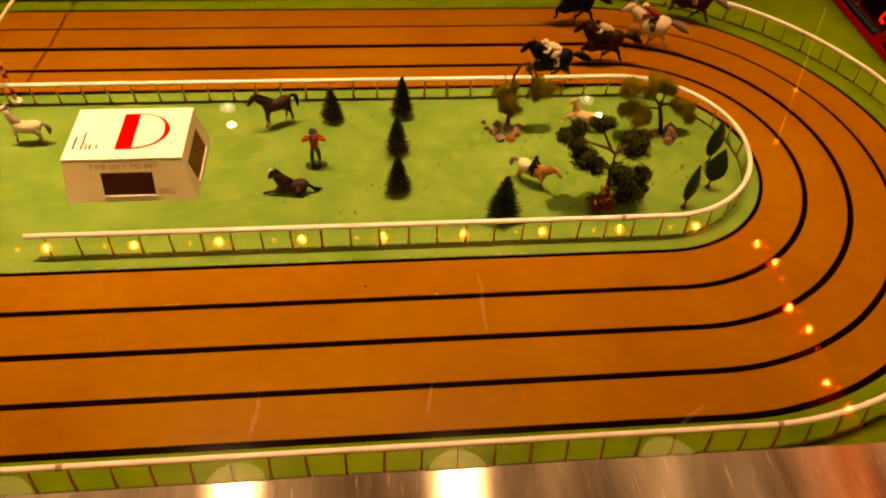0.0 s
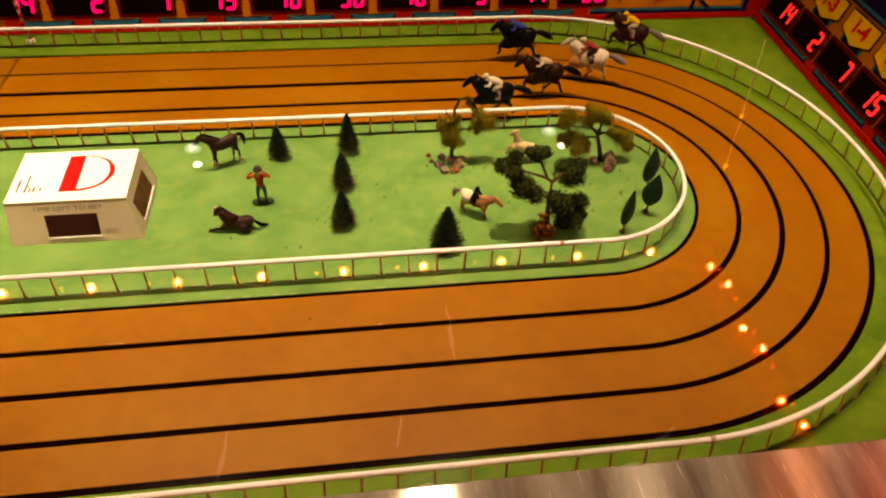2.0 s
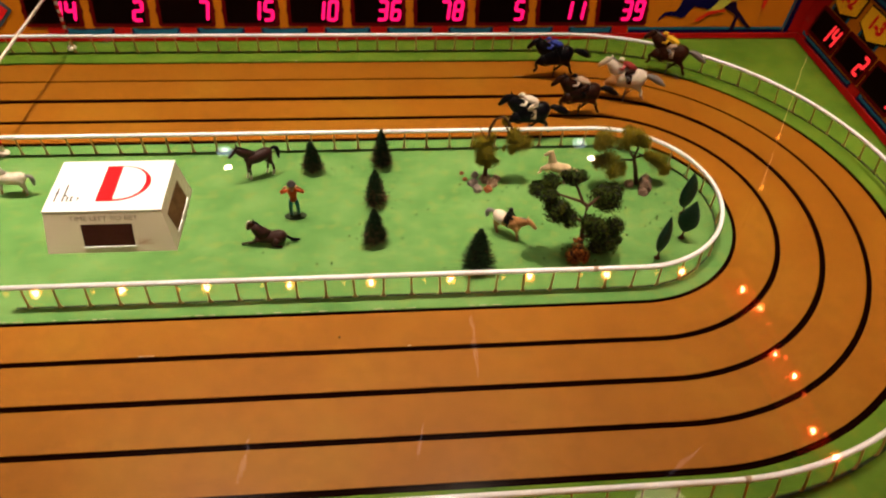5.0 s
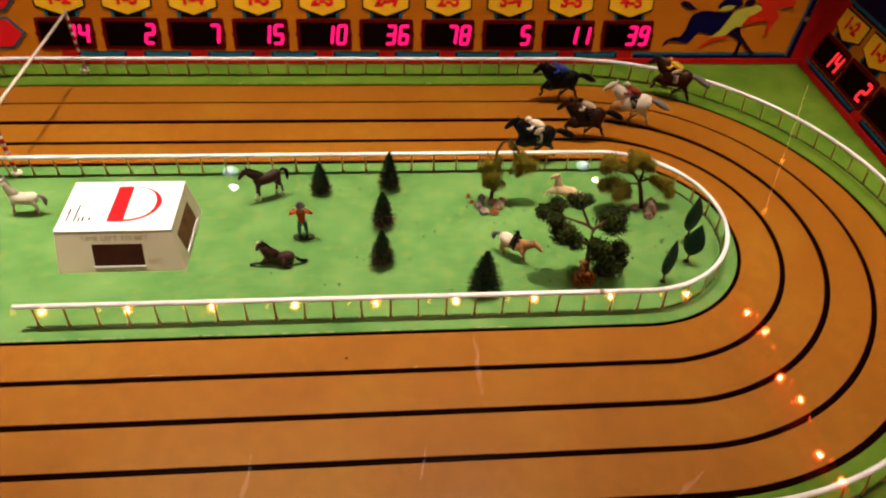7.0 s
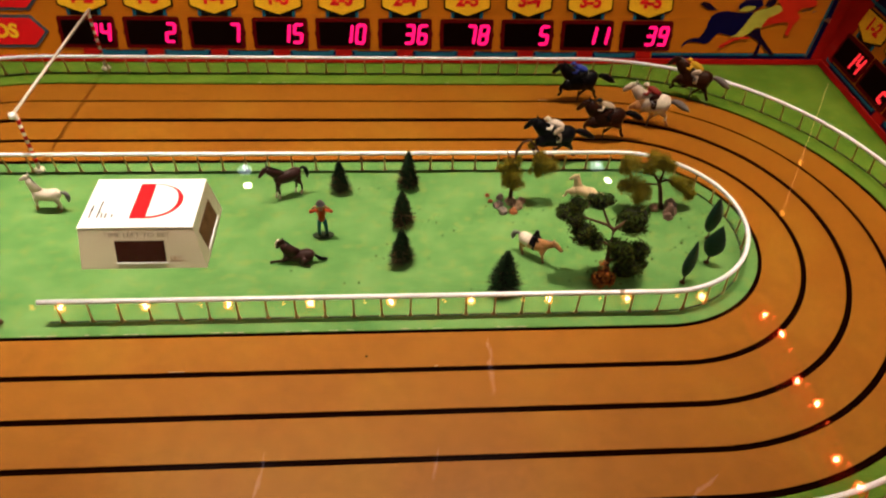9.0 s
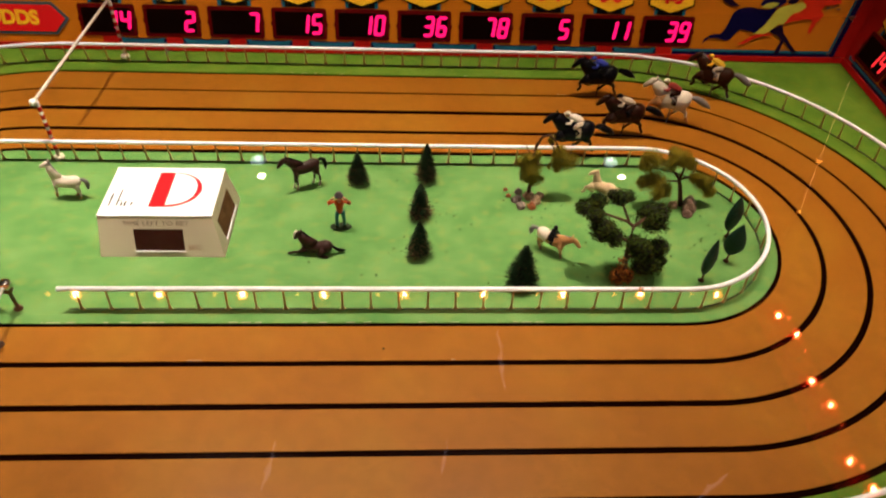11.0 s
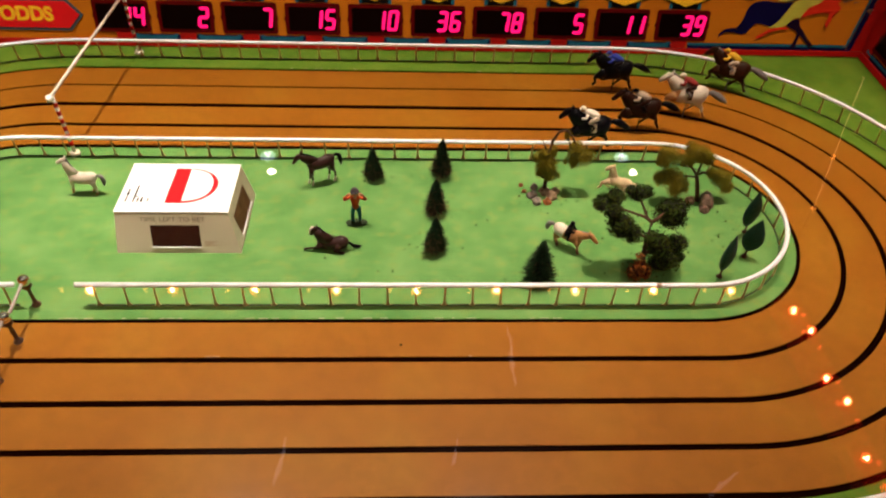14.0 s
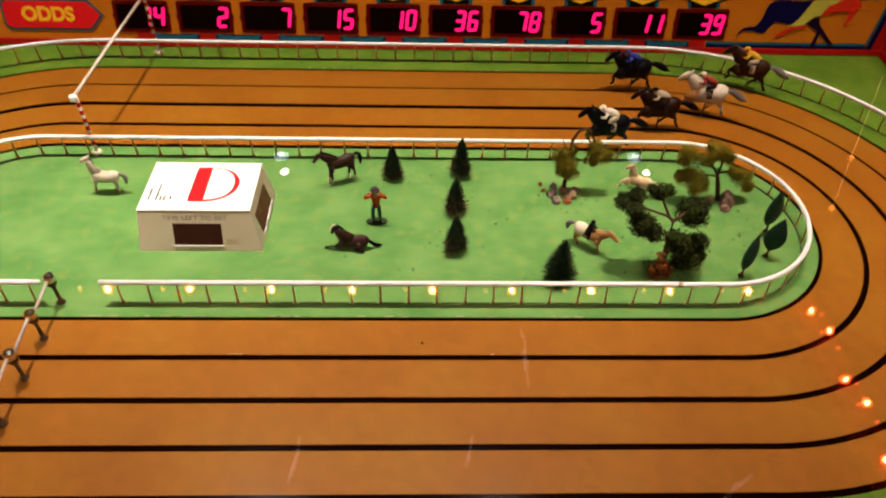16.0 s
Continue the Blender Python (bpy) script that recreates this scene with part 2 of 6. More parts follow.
def track_paint(name):
    """Orange-brown track paint: broad faded patches, small blotches and fine grit."""
    m, nt, b = shader(name)
    co = nt.nodes.new("ShaderNodeTexCoord")
    levels = []
    for scale, detail in ((5.0, 4), (38.0, 4), (230.0, 3)):
        n = nt.nodes.new("ShaderNodeTexNoise")
        n.inputs["Scale"].default_value, n.inputs["Detail"].default_value = scale, detail
        nt.links.new(co.outputs["Object"], n.inputs["Vector"])
        levels.append(n)
    wide = nt.nodes.new("ShaderNodeValToRGB")
    e = wide.color_ramp.elements
    e[0].position, e[0].color = 0.30, (0.220, 0.079, 0.0030, 1)
    e[1].position, e[1].color = 0.67, (0.258, 0.108, 0.0052, 1)
    e.new(0.5).color = (0.248, 0.092, 0.0036, 1)
    nt.links.new(levels[0].outputs["Fac"], wide.inputs[0])
    last = wide.outputs[0]
    for n, low, share in ((levels[1], 0.76, 0.5), (levels[2], 0.66, 0.4)):
        grey = nt.nodes.new("ShaderNodeValToRGB")
        grey.color_ramp.elements[0].position, grey.color_ramp.elements[1].position = 0.32, 0.62
        grey.color_ramp.elements[0].color, grey.color_ramp.elements[1].color = (low, low, low, 1), (1, 1, 1, 1)
        nt.links.new(n.outputs["Fac"], grey.inputs[0])
        mix = nt.nodes.new("ShaderNodeMix")
        mix.data_type, mix.blend_type = "RGBA", "MULTIPLY"
        mix.inputs["Factor"].default_value = share
        nt.links.new(last, mix.inputs["A"])
        nt.links.new(grey.outputs[0], mix.inputs["B"])
        last = mix.outputs["Result"]
    nt.links.new(last, b.inputs["Base Color"])
    b.inputs["Roughness"].default_value, b.inputs["Specular IOR Level"].default_value = 0.5, 0.12
    bp = nt.nodes.new("ShaderNodeBump")
    bp.inputs["Strength"].default_value, bp.inputs["Distance"].default_value = 0.15, 0.001
    nt.links.new(levels[2].outputs["Fac"], bp.inputs["Height"])
    nt.links.new(bp.outputs[0], b.inputs["Normal"])
    return m


TURF = turf_paint("green_turf_paint", 0.89, 1.06, 1.10)
VERGE = turf_paint("deep_green_turf_paint", 0.68, 1.20, 0.42)
DIRT = track_paint("orange_track_paint")
SLOT = mat("black_slot", (0.0050, 0.0010, 0.0003), 0.8, vary=0.1, spec=0.0)
BLACK = mat("black_paint", (0.004, 0.0035, 0.0035), 0.5, vary=0.1, spec=0.06)
WHITE = mat("white_enamel", (0.80, 0.82, 0.88), 0.3, vary=0.05, size=0.03)
RAIL_WHITE = mat("cool_white_enamel", (0.74, 0.78, 0.88), 0.28, vary=0.05, size=0.03)
CREAM = mat("cream_paint", (0.53, 0.48, 0.38), 0.5, vary=0.06, size=0.05)
BROWN_ROD = mat("brass_brown_wire", (0.56, 0.36, 0.14), 0.45, vary=0.12)
DARKGREEN = mat("dark_green_wire", (0.014, 0.030, 0.010), 0.6, vary=0.1)
SMOKED = mat("smoked_window", (0.035, 0.012, 0.010), 0.12, vary=0.1, bump=0.0)
RED = mat("red_enamel", (0.40, 0.010, 0.005), 0.4, vary=0.08, size=0.06, spec=0.08)
REDLOGO = mat("bright_red_film", (0.72, 0.008, 0.010), 0.4, vary=0.04)
MAROON = mat("maroon_bezel", (0.105, 0.002, 0.002), 0.45, vary=0.10, spec=0.06)
SCREEN = mat("dark_red_screen", (0.0030, 0.0003, 0.0003), 0.3, vary=0.1, bump=0.0, spec=0.05)
OCHRE = mat("ochre_board_paint", (0.52, 0.165, 0.003), 0.5, vary=0.07, size=0.10, second=(0.47, 0.145, 0.004), spec=0.04)
YELLOW = mat("yellow_tag_paint", (0.92, 0.54, 0.008), 0.4, vary=0.05, size=0.04)
NAVY = mat("navy_paint", (0.004, 0.003, 0.050), 0.45, vary=0.1, spec=0.06)
TEAL = mat("teal_paint", (0.012, 0.12, 0.20), 0.45, vary=0.08, spec=0.06)
LIME = mat("lime_paint", (0.50, 0.50, 0.06), 0.45, vary=0.06)
STEEL = steel("scratched_steel")
CHROME = mat("chrome", (0.72, 0.70, 0.68), 0.12, metal=1.0, vary=0.03, bump=0.0)
GLASS = glass_pane("clear_glass")
ROOMWALL = mat("dark_room_wall", (0.022, 0.012, 0.010), 0.8, vary=0.1, size=0.5, fine=0.05)
CARPET = mat("dark_carpet", (0.05, 0.014, 0.014), 0.95, vary=0.15, size=0.3, fine=0.01)
CABINET = mat("dark_cabinet_laminate", (0.030, 0.012, 0.010), 0.4, vary=0.1, size=0.2)
LED = glow("pink_red_led", (1.0, 0.004, 0.105), 2.6)
LED_DIM = glow("red_led", (1.0, 0.03, 0.03), 1.6)
BULB_ON = glow("amber_bulb_lit", (1.0, 0.52, 0.17), 160.0)
BULB_DIM = glow("amber_bulb_fading", (1.0, 0.36, 0.04), 7.0)
BULB_RED_DIM = glow("red_bulb_fading", (1.0, 0.07, 0.008), 9.0)
ROD_GLOW = glow("pale_streak_glow", (1.0, 0.55, 0.28), 1.4)
HALO_AMBER = halo_shell("amber_bulb_halo", (1.0, 0.22, 0.010), 4.0)
HALO_RED = halo_shell("red_bulb_halo", (1.0, 0.07, 0.004), 7.0)
AMBER_BAR = mat("amber_bar_paint", (0.42, 0.16, 0.012), 0.6, vary=0.1, spec=0.05)
RED_BAR = mat("deep_red_bar_paint", (0.60, 0.016, 0.003), 0.6, vary=0.1, spec=0.05)
BULB_OFF = mat("amber_bulb_off", (0.25, 0.10, 0.02), 0.3)
LAMP_LENS = glow("warm_lamp_lens", (1.0, 0.82, 0.56), 22.0)
DIFFUSER = glow("warm_lamp_diffuser", (1.0, 0.86, 0.50), 2.2)
SOFT_SPOT = glow("soft_spot_glow", (0.90, 1.0, 1.0), 13.0)
SPOT_HALO = glow("spot_halo_glow", (0.75, 1.0, 1.0), 3.0)
NEON = glow("red_neon_panel", (1.0, 0.018, 0.002), 5.0)


# ---- mesh helpers ----
def solid(name, bm, material, parent=None, smooth=False):
    me = bpy.data.meshes.new(name)
    bmesh.ops.recalc_face_normals(bm, faces=bm.faces)
    bm.to_mesh(me)
    bm.free()
    mats = material if isinstance(material, (list, tuple)) else [material]
    for m in mats:
        me.materials.append(m)
    if smooth:
        me.polygons.foreach_set("use_smooth", [True] * len(me.polygons))
    ob = new(name, me)
    if parent:
        ob.parent = parent
    return ob


def part(name, bm, material, parent, label="", smooth=False):
    ob = solid(name, bm, material, parent, smooth)
    return tagged(ob, label) if label else ob


def thing(name, label, category, m=None, group="", kind=""):
    ob = new(name)
    ob.empty_display_size = 0.02
    if m is not None:
        ob.matrix_world = m
    return tagged(ob, label, category, group, kind)


def box(bm, lo, hi, bevel=0.0, m=None, mi=0):
    c = [(a + b) / 2 for a, b in zip(lo, hi)]
    s = [abs(b - a) for a, b in zip(lo, hi)]
    r = bmesh.ops.create_cube(bm, size=1.0, matrix=(m or Matrix()) @ Matrix.LocRotScale(c, None, s))
    faces = {f for v in r["verts"] for f in v.link_faces}
    for f in faces:
        f.material_index = mi
    if bevel:
        edges = {e for v in r["verts"] for e in v.link_edges}
        bmesh.ops.bevel(bm, geom=list(edges), offset=bevel, segments=2, affect="EDGES", profile=0.5)
    return bm


def boxed(lo, hi, bevel=0.0):
    return box(bmesh.new(), lo, hi, bevel)


def prism(outline, z0, z1, bm=None, mi=0):
    """A flat shape in the xy plane drawn out from z0 to z1."""
    bm = bm or bmesh.new()
    low = [bm.verts.new((x, y, z0)) for x, y in outline]
    top = [bm.verts.new((x, y, z1)) for x, y in outline]
    n = len(outline)
    fs = [bm.faces.new(top), bm.faces.new(low[::-1])]
    fs += [bm.faces.new((low[i], low[(i + 1) % n], top[(i + 1) % n], top[i])) for i in range(n)]
    for f in fs:
        f.material_index = mi
    return bm


def tube(bm, path, radii, sides=10, mi=0, cap=True):
    """A round or oval limb along path; radii: one number or (sideways, upwards) for each point."""
    rings = []
    pts = [Vector(p) for p in path]
    for i, p in enumerate(pts):
        d = (pts[min(i + 1, len(pts) - 1)] - pts[max(i - 1, 0)]).normalized()
        side = d.cross(Vector((0, 0, 1)))
        side = Vector((0, 1, 0)) if side.length < 1e-3 else side.normalized()
        if side.dot(Vector((0, 1, 0))) < -0.2:
            side = -side
        up = side.cross(d)
        r = radii[i]
        a, b = r if isinstance(r, tuple) else (r, r)
        rings.append([bm.verts.new(p + side * a * math.cos(2 * math.pi * k / sides) + up * b * math.sin(2 * math.pi * k / sides)) for k in range(sides)])
    each = mi if isinstance(mi, list) else [mi] * (len(rings) - 1)
    for u, v, q in zip(rings, rings[1:], each):
        for k in range(sides):
            f = bm.faces.new((u[k], u[(k + 1) % sides], v[(k + 1) % sides], v[k]))
            f.material_index, f.smooth = q, True
    if cap:
        for loop, q in ((rings[0][::-1], each[0]), (rings[-1], each[-1])):
            f = bm.faces.new(loop)
            f.material_index, f.smooth = q, True
    return bm


def ball(bm, c, r, mi=0, sub=2, m=None):
    s = r if isinstance(r, tuple) else (r, r, r)
    got = bmesh.ops.create_icosphere(bm, subdivisions=sub, radius=1.0, matrix=Matrix.LocRotScale(c, None, s) if m is None else m @ Matrix.LocRotScale(c, None, s))
    for v in got["verts"]:
        for f in v.link_faces:
            f.material_index, f.smooth = mi, True
    return bm


def stadium(r, steps=40):
    a = [(XR + r * math.cos(t), r * math.sin(t)) for t in np.linspace(-math.pi / 2, math.pi / 2, steps)]
    b = [(XL + r * math.cos(t), r * math.sin(t)) for t in np.linspace(math.pi / 2, 3 * math.pi / 2, steps)]
    return a + b


def ring(r0, r1, z0, z1, steps=40, back=(0.0, 0.0)):
    """A closed band between two stadium outlines, with depth; back: what both radii gain towards the back straight."""
    bm = bmesh.new()

    def loop(r, gain, z):
        out = []
        for x, y in stadium(r, steps):
            cx = min(max(x, XL), XR)
            k = 1 + gain * (0.5 + 0.5 * y / r) ** 2 / r
            out.append(bm.verts.new((cx + (x - cx) * k, y * k, z)))
        return out

    loops = [loop(r0, back[0], z1), loop(r1, back[1], z1), loop(r1, back[1], z0), loop(r0, back[0], z0)]
    n = len(loops[0])
    for i in range(n):
        j = (i + 1) % n
        for a, b in ((0, 1), (1, 2), (2, 3), (3, 0)):
            bm.faces.new((loops[a][i], loops[a][j], loops[b][j], loops[b][i]))
    return bm


def groove(r, half, gain, steps=40):
    """A shallow round-bottomed channel along a stadium outline; gain: what its half width gains at the back."""
    bm = bmesh.new()
    line = stadium(r, steps)
    rows = []
    for v in (-1.0, -0.72, -0.38, 0.0, 0.38, 0.72, 1.0):
        row = []
        for x, y in line:
            cx = min(max(x, XL), XR)
            k = 1 + v * (half + gain * (0.5 + 0.5 * y / r) ** 2) / r
            row.append(bm.verts.new((cx + (x - cx) * k, y * k, -0.0012 - 0.0030 * math.sqrt(1 - v * v))))
        rows.append(row)
    for end in (rows[0], rows[-1]):
        rows.append([bm.verts.new((w.co.x, w.co.y, -0.022)) for w in end])
    n = len(line)
    for a, b in list(zip(rows[:6], rows[1:7])) + [(rows[7], rows[0]), (rows[6], rows[8]), (rows[8], rows[7])]:
        for i in range(n):
            j = (i + 1) % n
            bm.faces.new((a[i], a[j], b[j], b[i]))
    return bm


def along(r, d):
    """The place and heading (radians) at d metres round the stadium of radius r, from the front straight's right end."""
    bend, run = math.pi * r, XR - XL
    d %= 2 * (bend + run)
    if d < bend:
        t = -math.pi / 2 + d / r
        return XR + r * math.cos(t), r * math.sin(t), t + math.pi / 2
    d -= bend
    if d < run:
        return XR - d, r, math.pi
    d -= run
    if d < bend:
        t = math.pi / 2 + d / r
        return XL + r * math.cos(t), r * math.sin(t), t + math.pi / 2
    return XL + d - bend, -r, 0.0


def words(text, size, material, parent, name="lettering", m=None, depth=0.0006, bold=0.0, align="CENTER"):
    cu = bpy.data.curves.new(name, "FONT")
    cu.body, cu.size, cu.extrude, cu.offset = text, size, depth, bold
    cu.align_x, cu.align_y = align, "CENTER"
    tmp = bpy.data.objects.new(name, cu)
    scene.collection.objects.link(tmp)
    bpy.context.view_layer.update()
    me = bpy.data.meshes.new_from_object(tmp.evaluated_get(bpy.context.evaluated_depsgraph_get()))
    bpy.data.objects.remove(tmp)
    me.materials.clear()
    me.materials.append(material)
    ob = new(name, me)
    ob.parent = parent
    if m is not None:
        ob.matrix_local = m
    return ob


# ---- the room: plain dark shell ----
def room():
    (x0, x1), (y0, y1), z0, z1 = ROOM_X, ROOM_Y, FLOOR_Z, ROOM_TOP
    w = 0.15
    tagged(solid("floor", boxed((x0 - w, y0 - w, z0 - w), (x1 + w, y1 + w, z0)), CARPET), "dark red carpeted floor of the gaming room", "floor", kind="structure")
    tagged(solid("ceiling", boxed((x0 - w, y0 - w, z1), (x1 + w, y1 + w, z1 + w)), ROOMWALL), "dark plain ceiling of the gaming room", "ceiling", kind="structure")
    for n, lo, hi in (("wall_north", (x0, y1, z0), (x1, y1 + w, z1)), ("wall_south", (x0, y0 - w, z0), (x1, y0, z1)),
                      ("wall_east", (x1, y0 - w, z0), (x1 + w, y1 + w, z1)), ("wall_west", (x0 - w, y0 - w, z0), (x0, y1 + w, z1))):
        tagged(solid(n, boxed(lo, hi), ROOMWALL), "dark plain wall of the gaming room", "wall", kind="structure")


room()


# ---- the table top: turf, lanes, slots ----
def table_ground():
    # infield plate
    bm = prism(stadium(SLOTS[0] - SLOT_FRONT[0] / 2, 56), -0.012, 0.0)
    tagged(solid("infield", bm, TURF), "flat green painted infield with brush marks and specks", "infield", kind="structure")
    # verge round the track, out to the boards
    bm = bmesh.new()
    r = SLOTS[4] + SLOT_FRONT[4] / 2
    inner = stadium(r, 56)
    outer = []
    for x, y in inner:
        cx = min(max(x, XL), XR)
        dx, dy = (x - cx) / r, y / r
        k = []
        if dx > 1e-6:
            k.append((RIGHT + 0.02 - cx) / dx)
        if dx < -1e-6:
            k.append((LEFT - 0.02 - cx) / dx)
        if abs(dy) > 1e-6:
            k.append((BACK + 0.02) / abs(dy))
        k = min(k)
        outer.append((cx + dx * k, dy * k))
    a = [bm.verts.new((x, y, 0.0)) for x, y in inner]
    b = [bm.verts.new((x, y, 0.0)) for x, y in outer]
    c = [bm.verts.new((x, y, -0.012)) for x, y in inner]
    n = len(a)
    for i in range(n):
        j = (i + 1) % n
        bm.faces.new((a[i], a[j], b[j], b[i]))
        bm.faces.new((a[i], a[j], c[j], c[i]))
    # square corners
    corners = [(RIGHT + 0.02, BACK + 0.02), (LEFT - 0.02, BACK + 0.02), (LEFT - 0.02, -BACK - 0.02), (RIGHT + 0.02, -BACK - 0.02)]
    for cx, cy in corners:
        on_side = [i for i, (x, y) in enumerate(outer) if abs(x - cx) < 1e-4 and y * cy > 0]
        on_end = [i for i, (x, y) in enumerate(outer) if abs(y - cy) < 1e-4 and abs(x - cx) < 0.7]
        if on_side and on_end:
            i = max(on_side, key=lambda q: abs(outer[q][1]))
            j = min(on_end, key=lambda q: abs(outer[q][0] - cx))
            if (Vector(outer[i]) - Vector((cx, cy))).length > 1e-4 and (Vector(outer[j]) - Vector((cx, cy))).length > 1e-4:
                bm.faces.new((b[i], b[j], bm.verts.new((cx, cy, 0.0))))
    tagged(solid("verge", bm, VERGE), "flat deep green painted verge outside the track", "verge", kind="structure")
    # lanes with open slots between them
    track = thing("racetrack", "orange-brown painted oval track with five black guide slots", "racetrack", kind="structure")
    gain = [(b - a) / 2 for a, b in zip(SLOT_FRONT, SLOT_BACK)]
    gain[0], gain[4] = 2 * gain[0], 2 * gain[4]
    for k in range(4):
        bm = ring(SLOTS[k] + SLOT_FRONT[k] / 2, SLOTS[k + 1] - SLOT_FRONT[k + 1] / 2, -0.010, 0.0, 56, (gain[k], -gain[k + 1]))
        part("lane", bm, DIRT, track)
    for k in range(5):
        part("guide_slot", groove(SLOTS[k], SLOT_FRONT[k] / 2 + 0.0003, gain[k], 72), SLOT, track, "black recessed guide slot", True)
    tagged(solid("table_base", boxed((LEFT - 0.1, FRONT - 0.1, -0.06), (RIGHT + 0.1, BACK + 0.1, -0.024)), CABINET),
           "dark base board under the track", "base", kind="structure")


table_ground()


# ---- cabinet, boards, rim and glass ----
c75, s75 = math.cos(radians(LEAN_BOARD)), math.sin(radians(LEAN_BOARD))


def board_frame(origin, u, outward):
    """Local x along the board, y up its slope, z out of its face towards the track."""
    s = Vector(outward) * c75 + Vector((0, 0, 1)) * s75
    n = Vector(u).cross(s)
    m = Matrix((u, s, n)).transposed().to_4x4()
    m.translation = origin
    return m


B_BACK = board_frame((0, BACK, 0), (1, 0, 0), (0, 1, 0))
B_FRONT = board_frame((0, FRONT, 0), (-1, 0, 0), (0, -1, 0))
B_RIGHT = board_frame((RIGHT, 0, 0), (0, -1, 0), (1, 0, 0))
B_LEFT = board_frame((LEFT, 0, 0), (0, 1, 0), (-1, 0, 0))
SLOPE = RIM_Z / s75 - 0.003
OUT = RIM_Z * c75 / s75


def boards():
    for name, m, u0, u1 in (("board_back", B_BACK, LEFT, RIGHT), ("board_front", B_FRONT, -RIGHT, -LEFT), ("board_right", B_RIGHT, -BACK, BACK), ("board_left", B_LEFT, -BACK, BACK)):
        out = OUT - 0.002
        bm = prism([(u0, 0), (u1, 0), (u1 + out, SLOPE), (u0 - out, SLOPE)], -0.02, 0.0)
        ob = solid(name, bm, OCHRE)
        ob.matrix_world = m
        tagged(ob, "leaning ochre odds board round the track", "board", kind="structure")
    # the cabinet's outer skirt
    x0, x1, y0, y1 = LEFT - OUT - 0.13, RIGHT + OUT + 0.13, FRONT - OUT - 0.13, BACK + OUT + 0.13
    bm = bmesh.new()
    w = 0.02
    for lo, hi in (((x0, y0, FLOOR_Z), (x1, y0 + w, RIM_Z - 0.012)), ((x0, y1 - w, FLOOR_Z), (x1, y1, RIM_Z - 0.012)),
                   ((x0, y0 + w, FLOOR_Z), (x0 + w, y1 - w, RIM_Z - 0.012)), ((x1 - w, y0 + w, FLOOR_Z), (x1, y1 - w, RIM_Z - 0.012))):
        box(bm, lo, hi)
    tagged(solid("cabinet_skirt", bm, CABINET), "dark laminate skirt of the gaming table", "cabinet", kind="structure")
    # steel rim: four mitred lengths
    rim = thing("steel_rim", "scratched stainless steel rim round the glass top", "rim", kind="structure")
    gx0, gx1, gy0, gy1 = LEFT - OUT, RIGHT + OUT, FRONT - OUT, BACK + OUT
    X0, X1, Y0, Y1 = x0 - 0.01, x1 + 0.01, y0 - 0.01, y1 + 0.01
    for outline in ([(gx0, gy0), (gx1, gy0), (X1, Y0), (X0, Y0)], [(gx1, gy0), (gx1, gy1), (X1, Y1), (X1, Y0)],
                    [(gx1, gy1), (gx0, gy1), (X0, Y1), (X1, Y1)], [(gx0, gy1), (gx0, gy0), (X0, Y0), (X0, Y1)]):
        bm = prism(outline, RIM_Z - 0.010, RIM_Z + 0.012)
        bmesh.ops.bevel(bm, geom=list(bm.edges), offset=0.0015, segments=1, affect="EDGES")
        part("rim_length", bm, STEEL, rim)
    pane = solid("glass_top", boxed((gx0 + 0.001, gy0 + 0.001, RIM_Z + 0.002), (gx1 - 0.001, gy1 - 0.001, RIM_Z + 0.006)), GLASS)
    pane.visible_shadow = False
    tagged(pane, "clear flat glass pane over the whole track", "glass pane", kind="structure")


boards()


def deco(name, outline, material, m, z0, z1, label, category, kind="structure"):
    ob = solid(name, prism(outline, z0, z1), material)
    ob.matrix_world = m
    return tagged(ob, label, category, kind=kind)


def rect(u0, s0, u1, s1):
    return [(u0, s0), (u1, s0), (u1, s1), (u0, s1)]


SEG = {"a": ((0.12, 1.0), (0.88, 1.0)), "b": ((1.0, 0.94), (1.0, 0.54)), "c": ((1.0, 0.46), (1.0, 0.06)), "d": ((0.12, 0.0), (0.88, 0.0)),
       "e": ((0.0, 0.46), (0.0, 0.06)), "f": ((0.0, 0.94), (0.0, 0.54)), "g": ((0.12, 0.5), (0.88, 0.5))}
DIGIT = {"0": "abcdef", "1": "bc", "2": "abged", "3": "abgcd", "4": "fgbc", "5": "afgcd", "6": "afgedc", "7": "abc", "8": "abcdefg", "9": "abcdfg"}


def digit_mesh(ch, w, h, thick):
    bm = bmesh.new()
    lean = 0.13 * h
    for s in DIGIT[ch]:
        (xa, ya), (xb, yb) = SEG[s]
        a, b = Vector((xa * w + ya * lean, ya * h)), Vector((xb * w + yb * lean, yb * h))
        d = (b - a).normalized()
        n = Vector((-d.y, d.x)) * thick / 2
        a, b = a - d * 0.0008, b + d * 0.0008
        prism([(p.x, p.y) for p in (a - d * thick * 0.4, a + n, b + n, b + d * thick * 0.4, b - n, a - n)], 0.0, 0.0012, bm)
    return bm


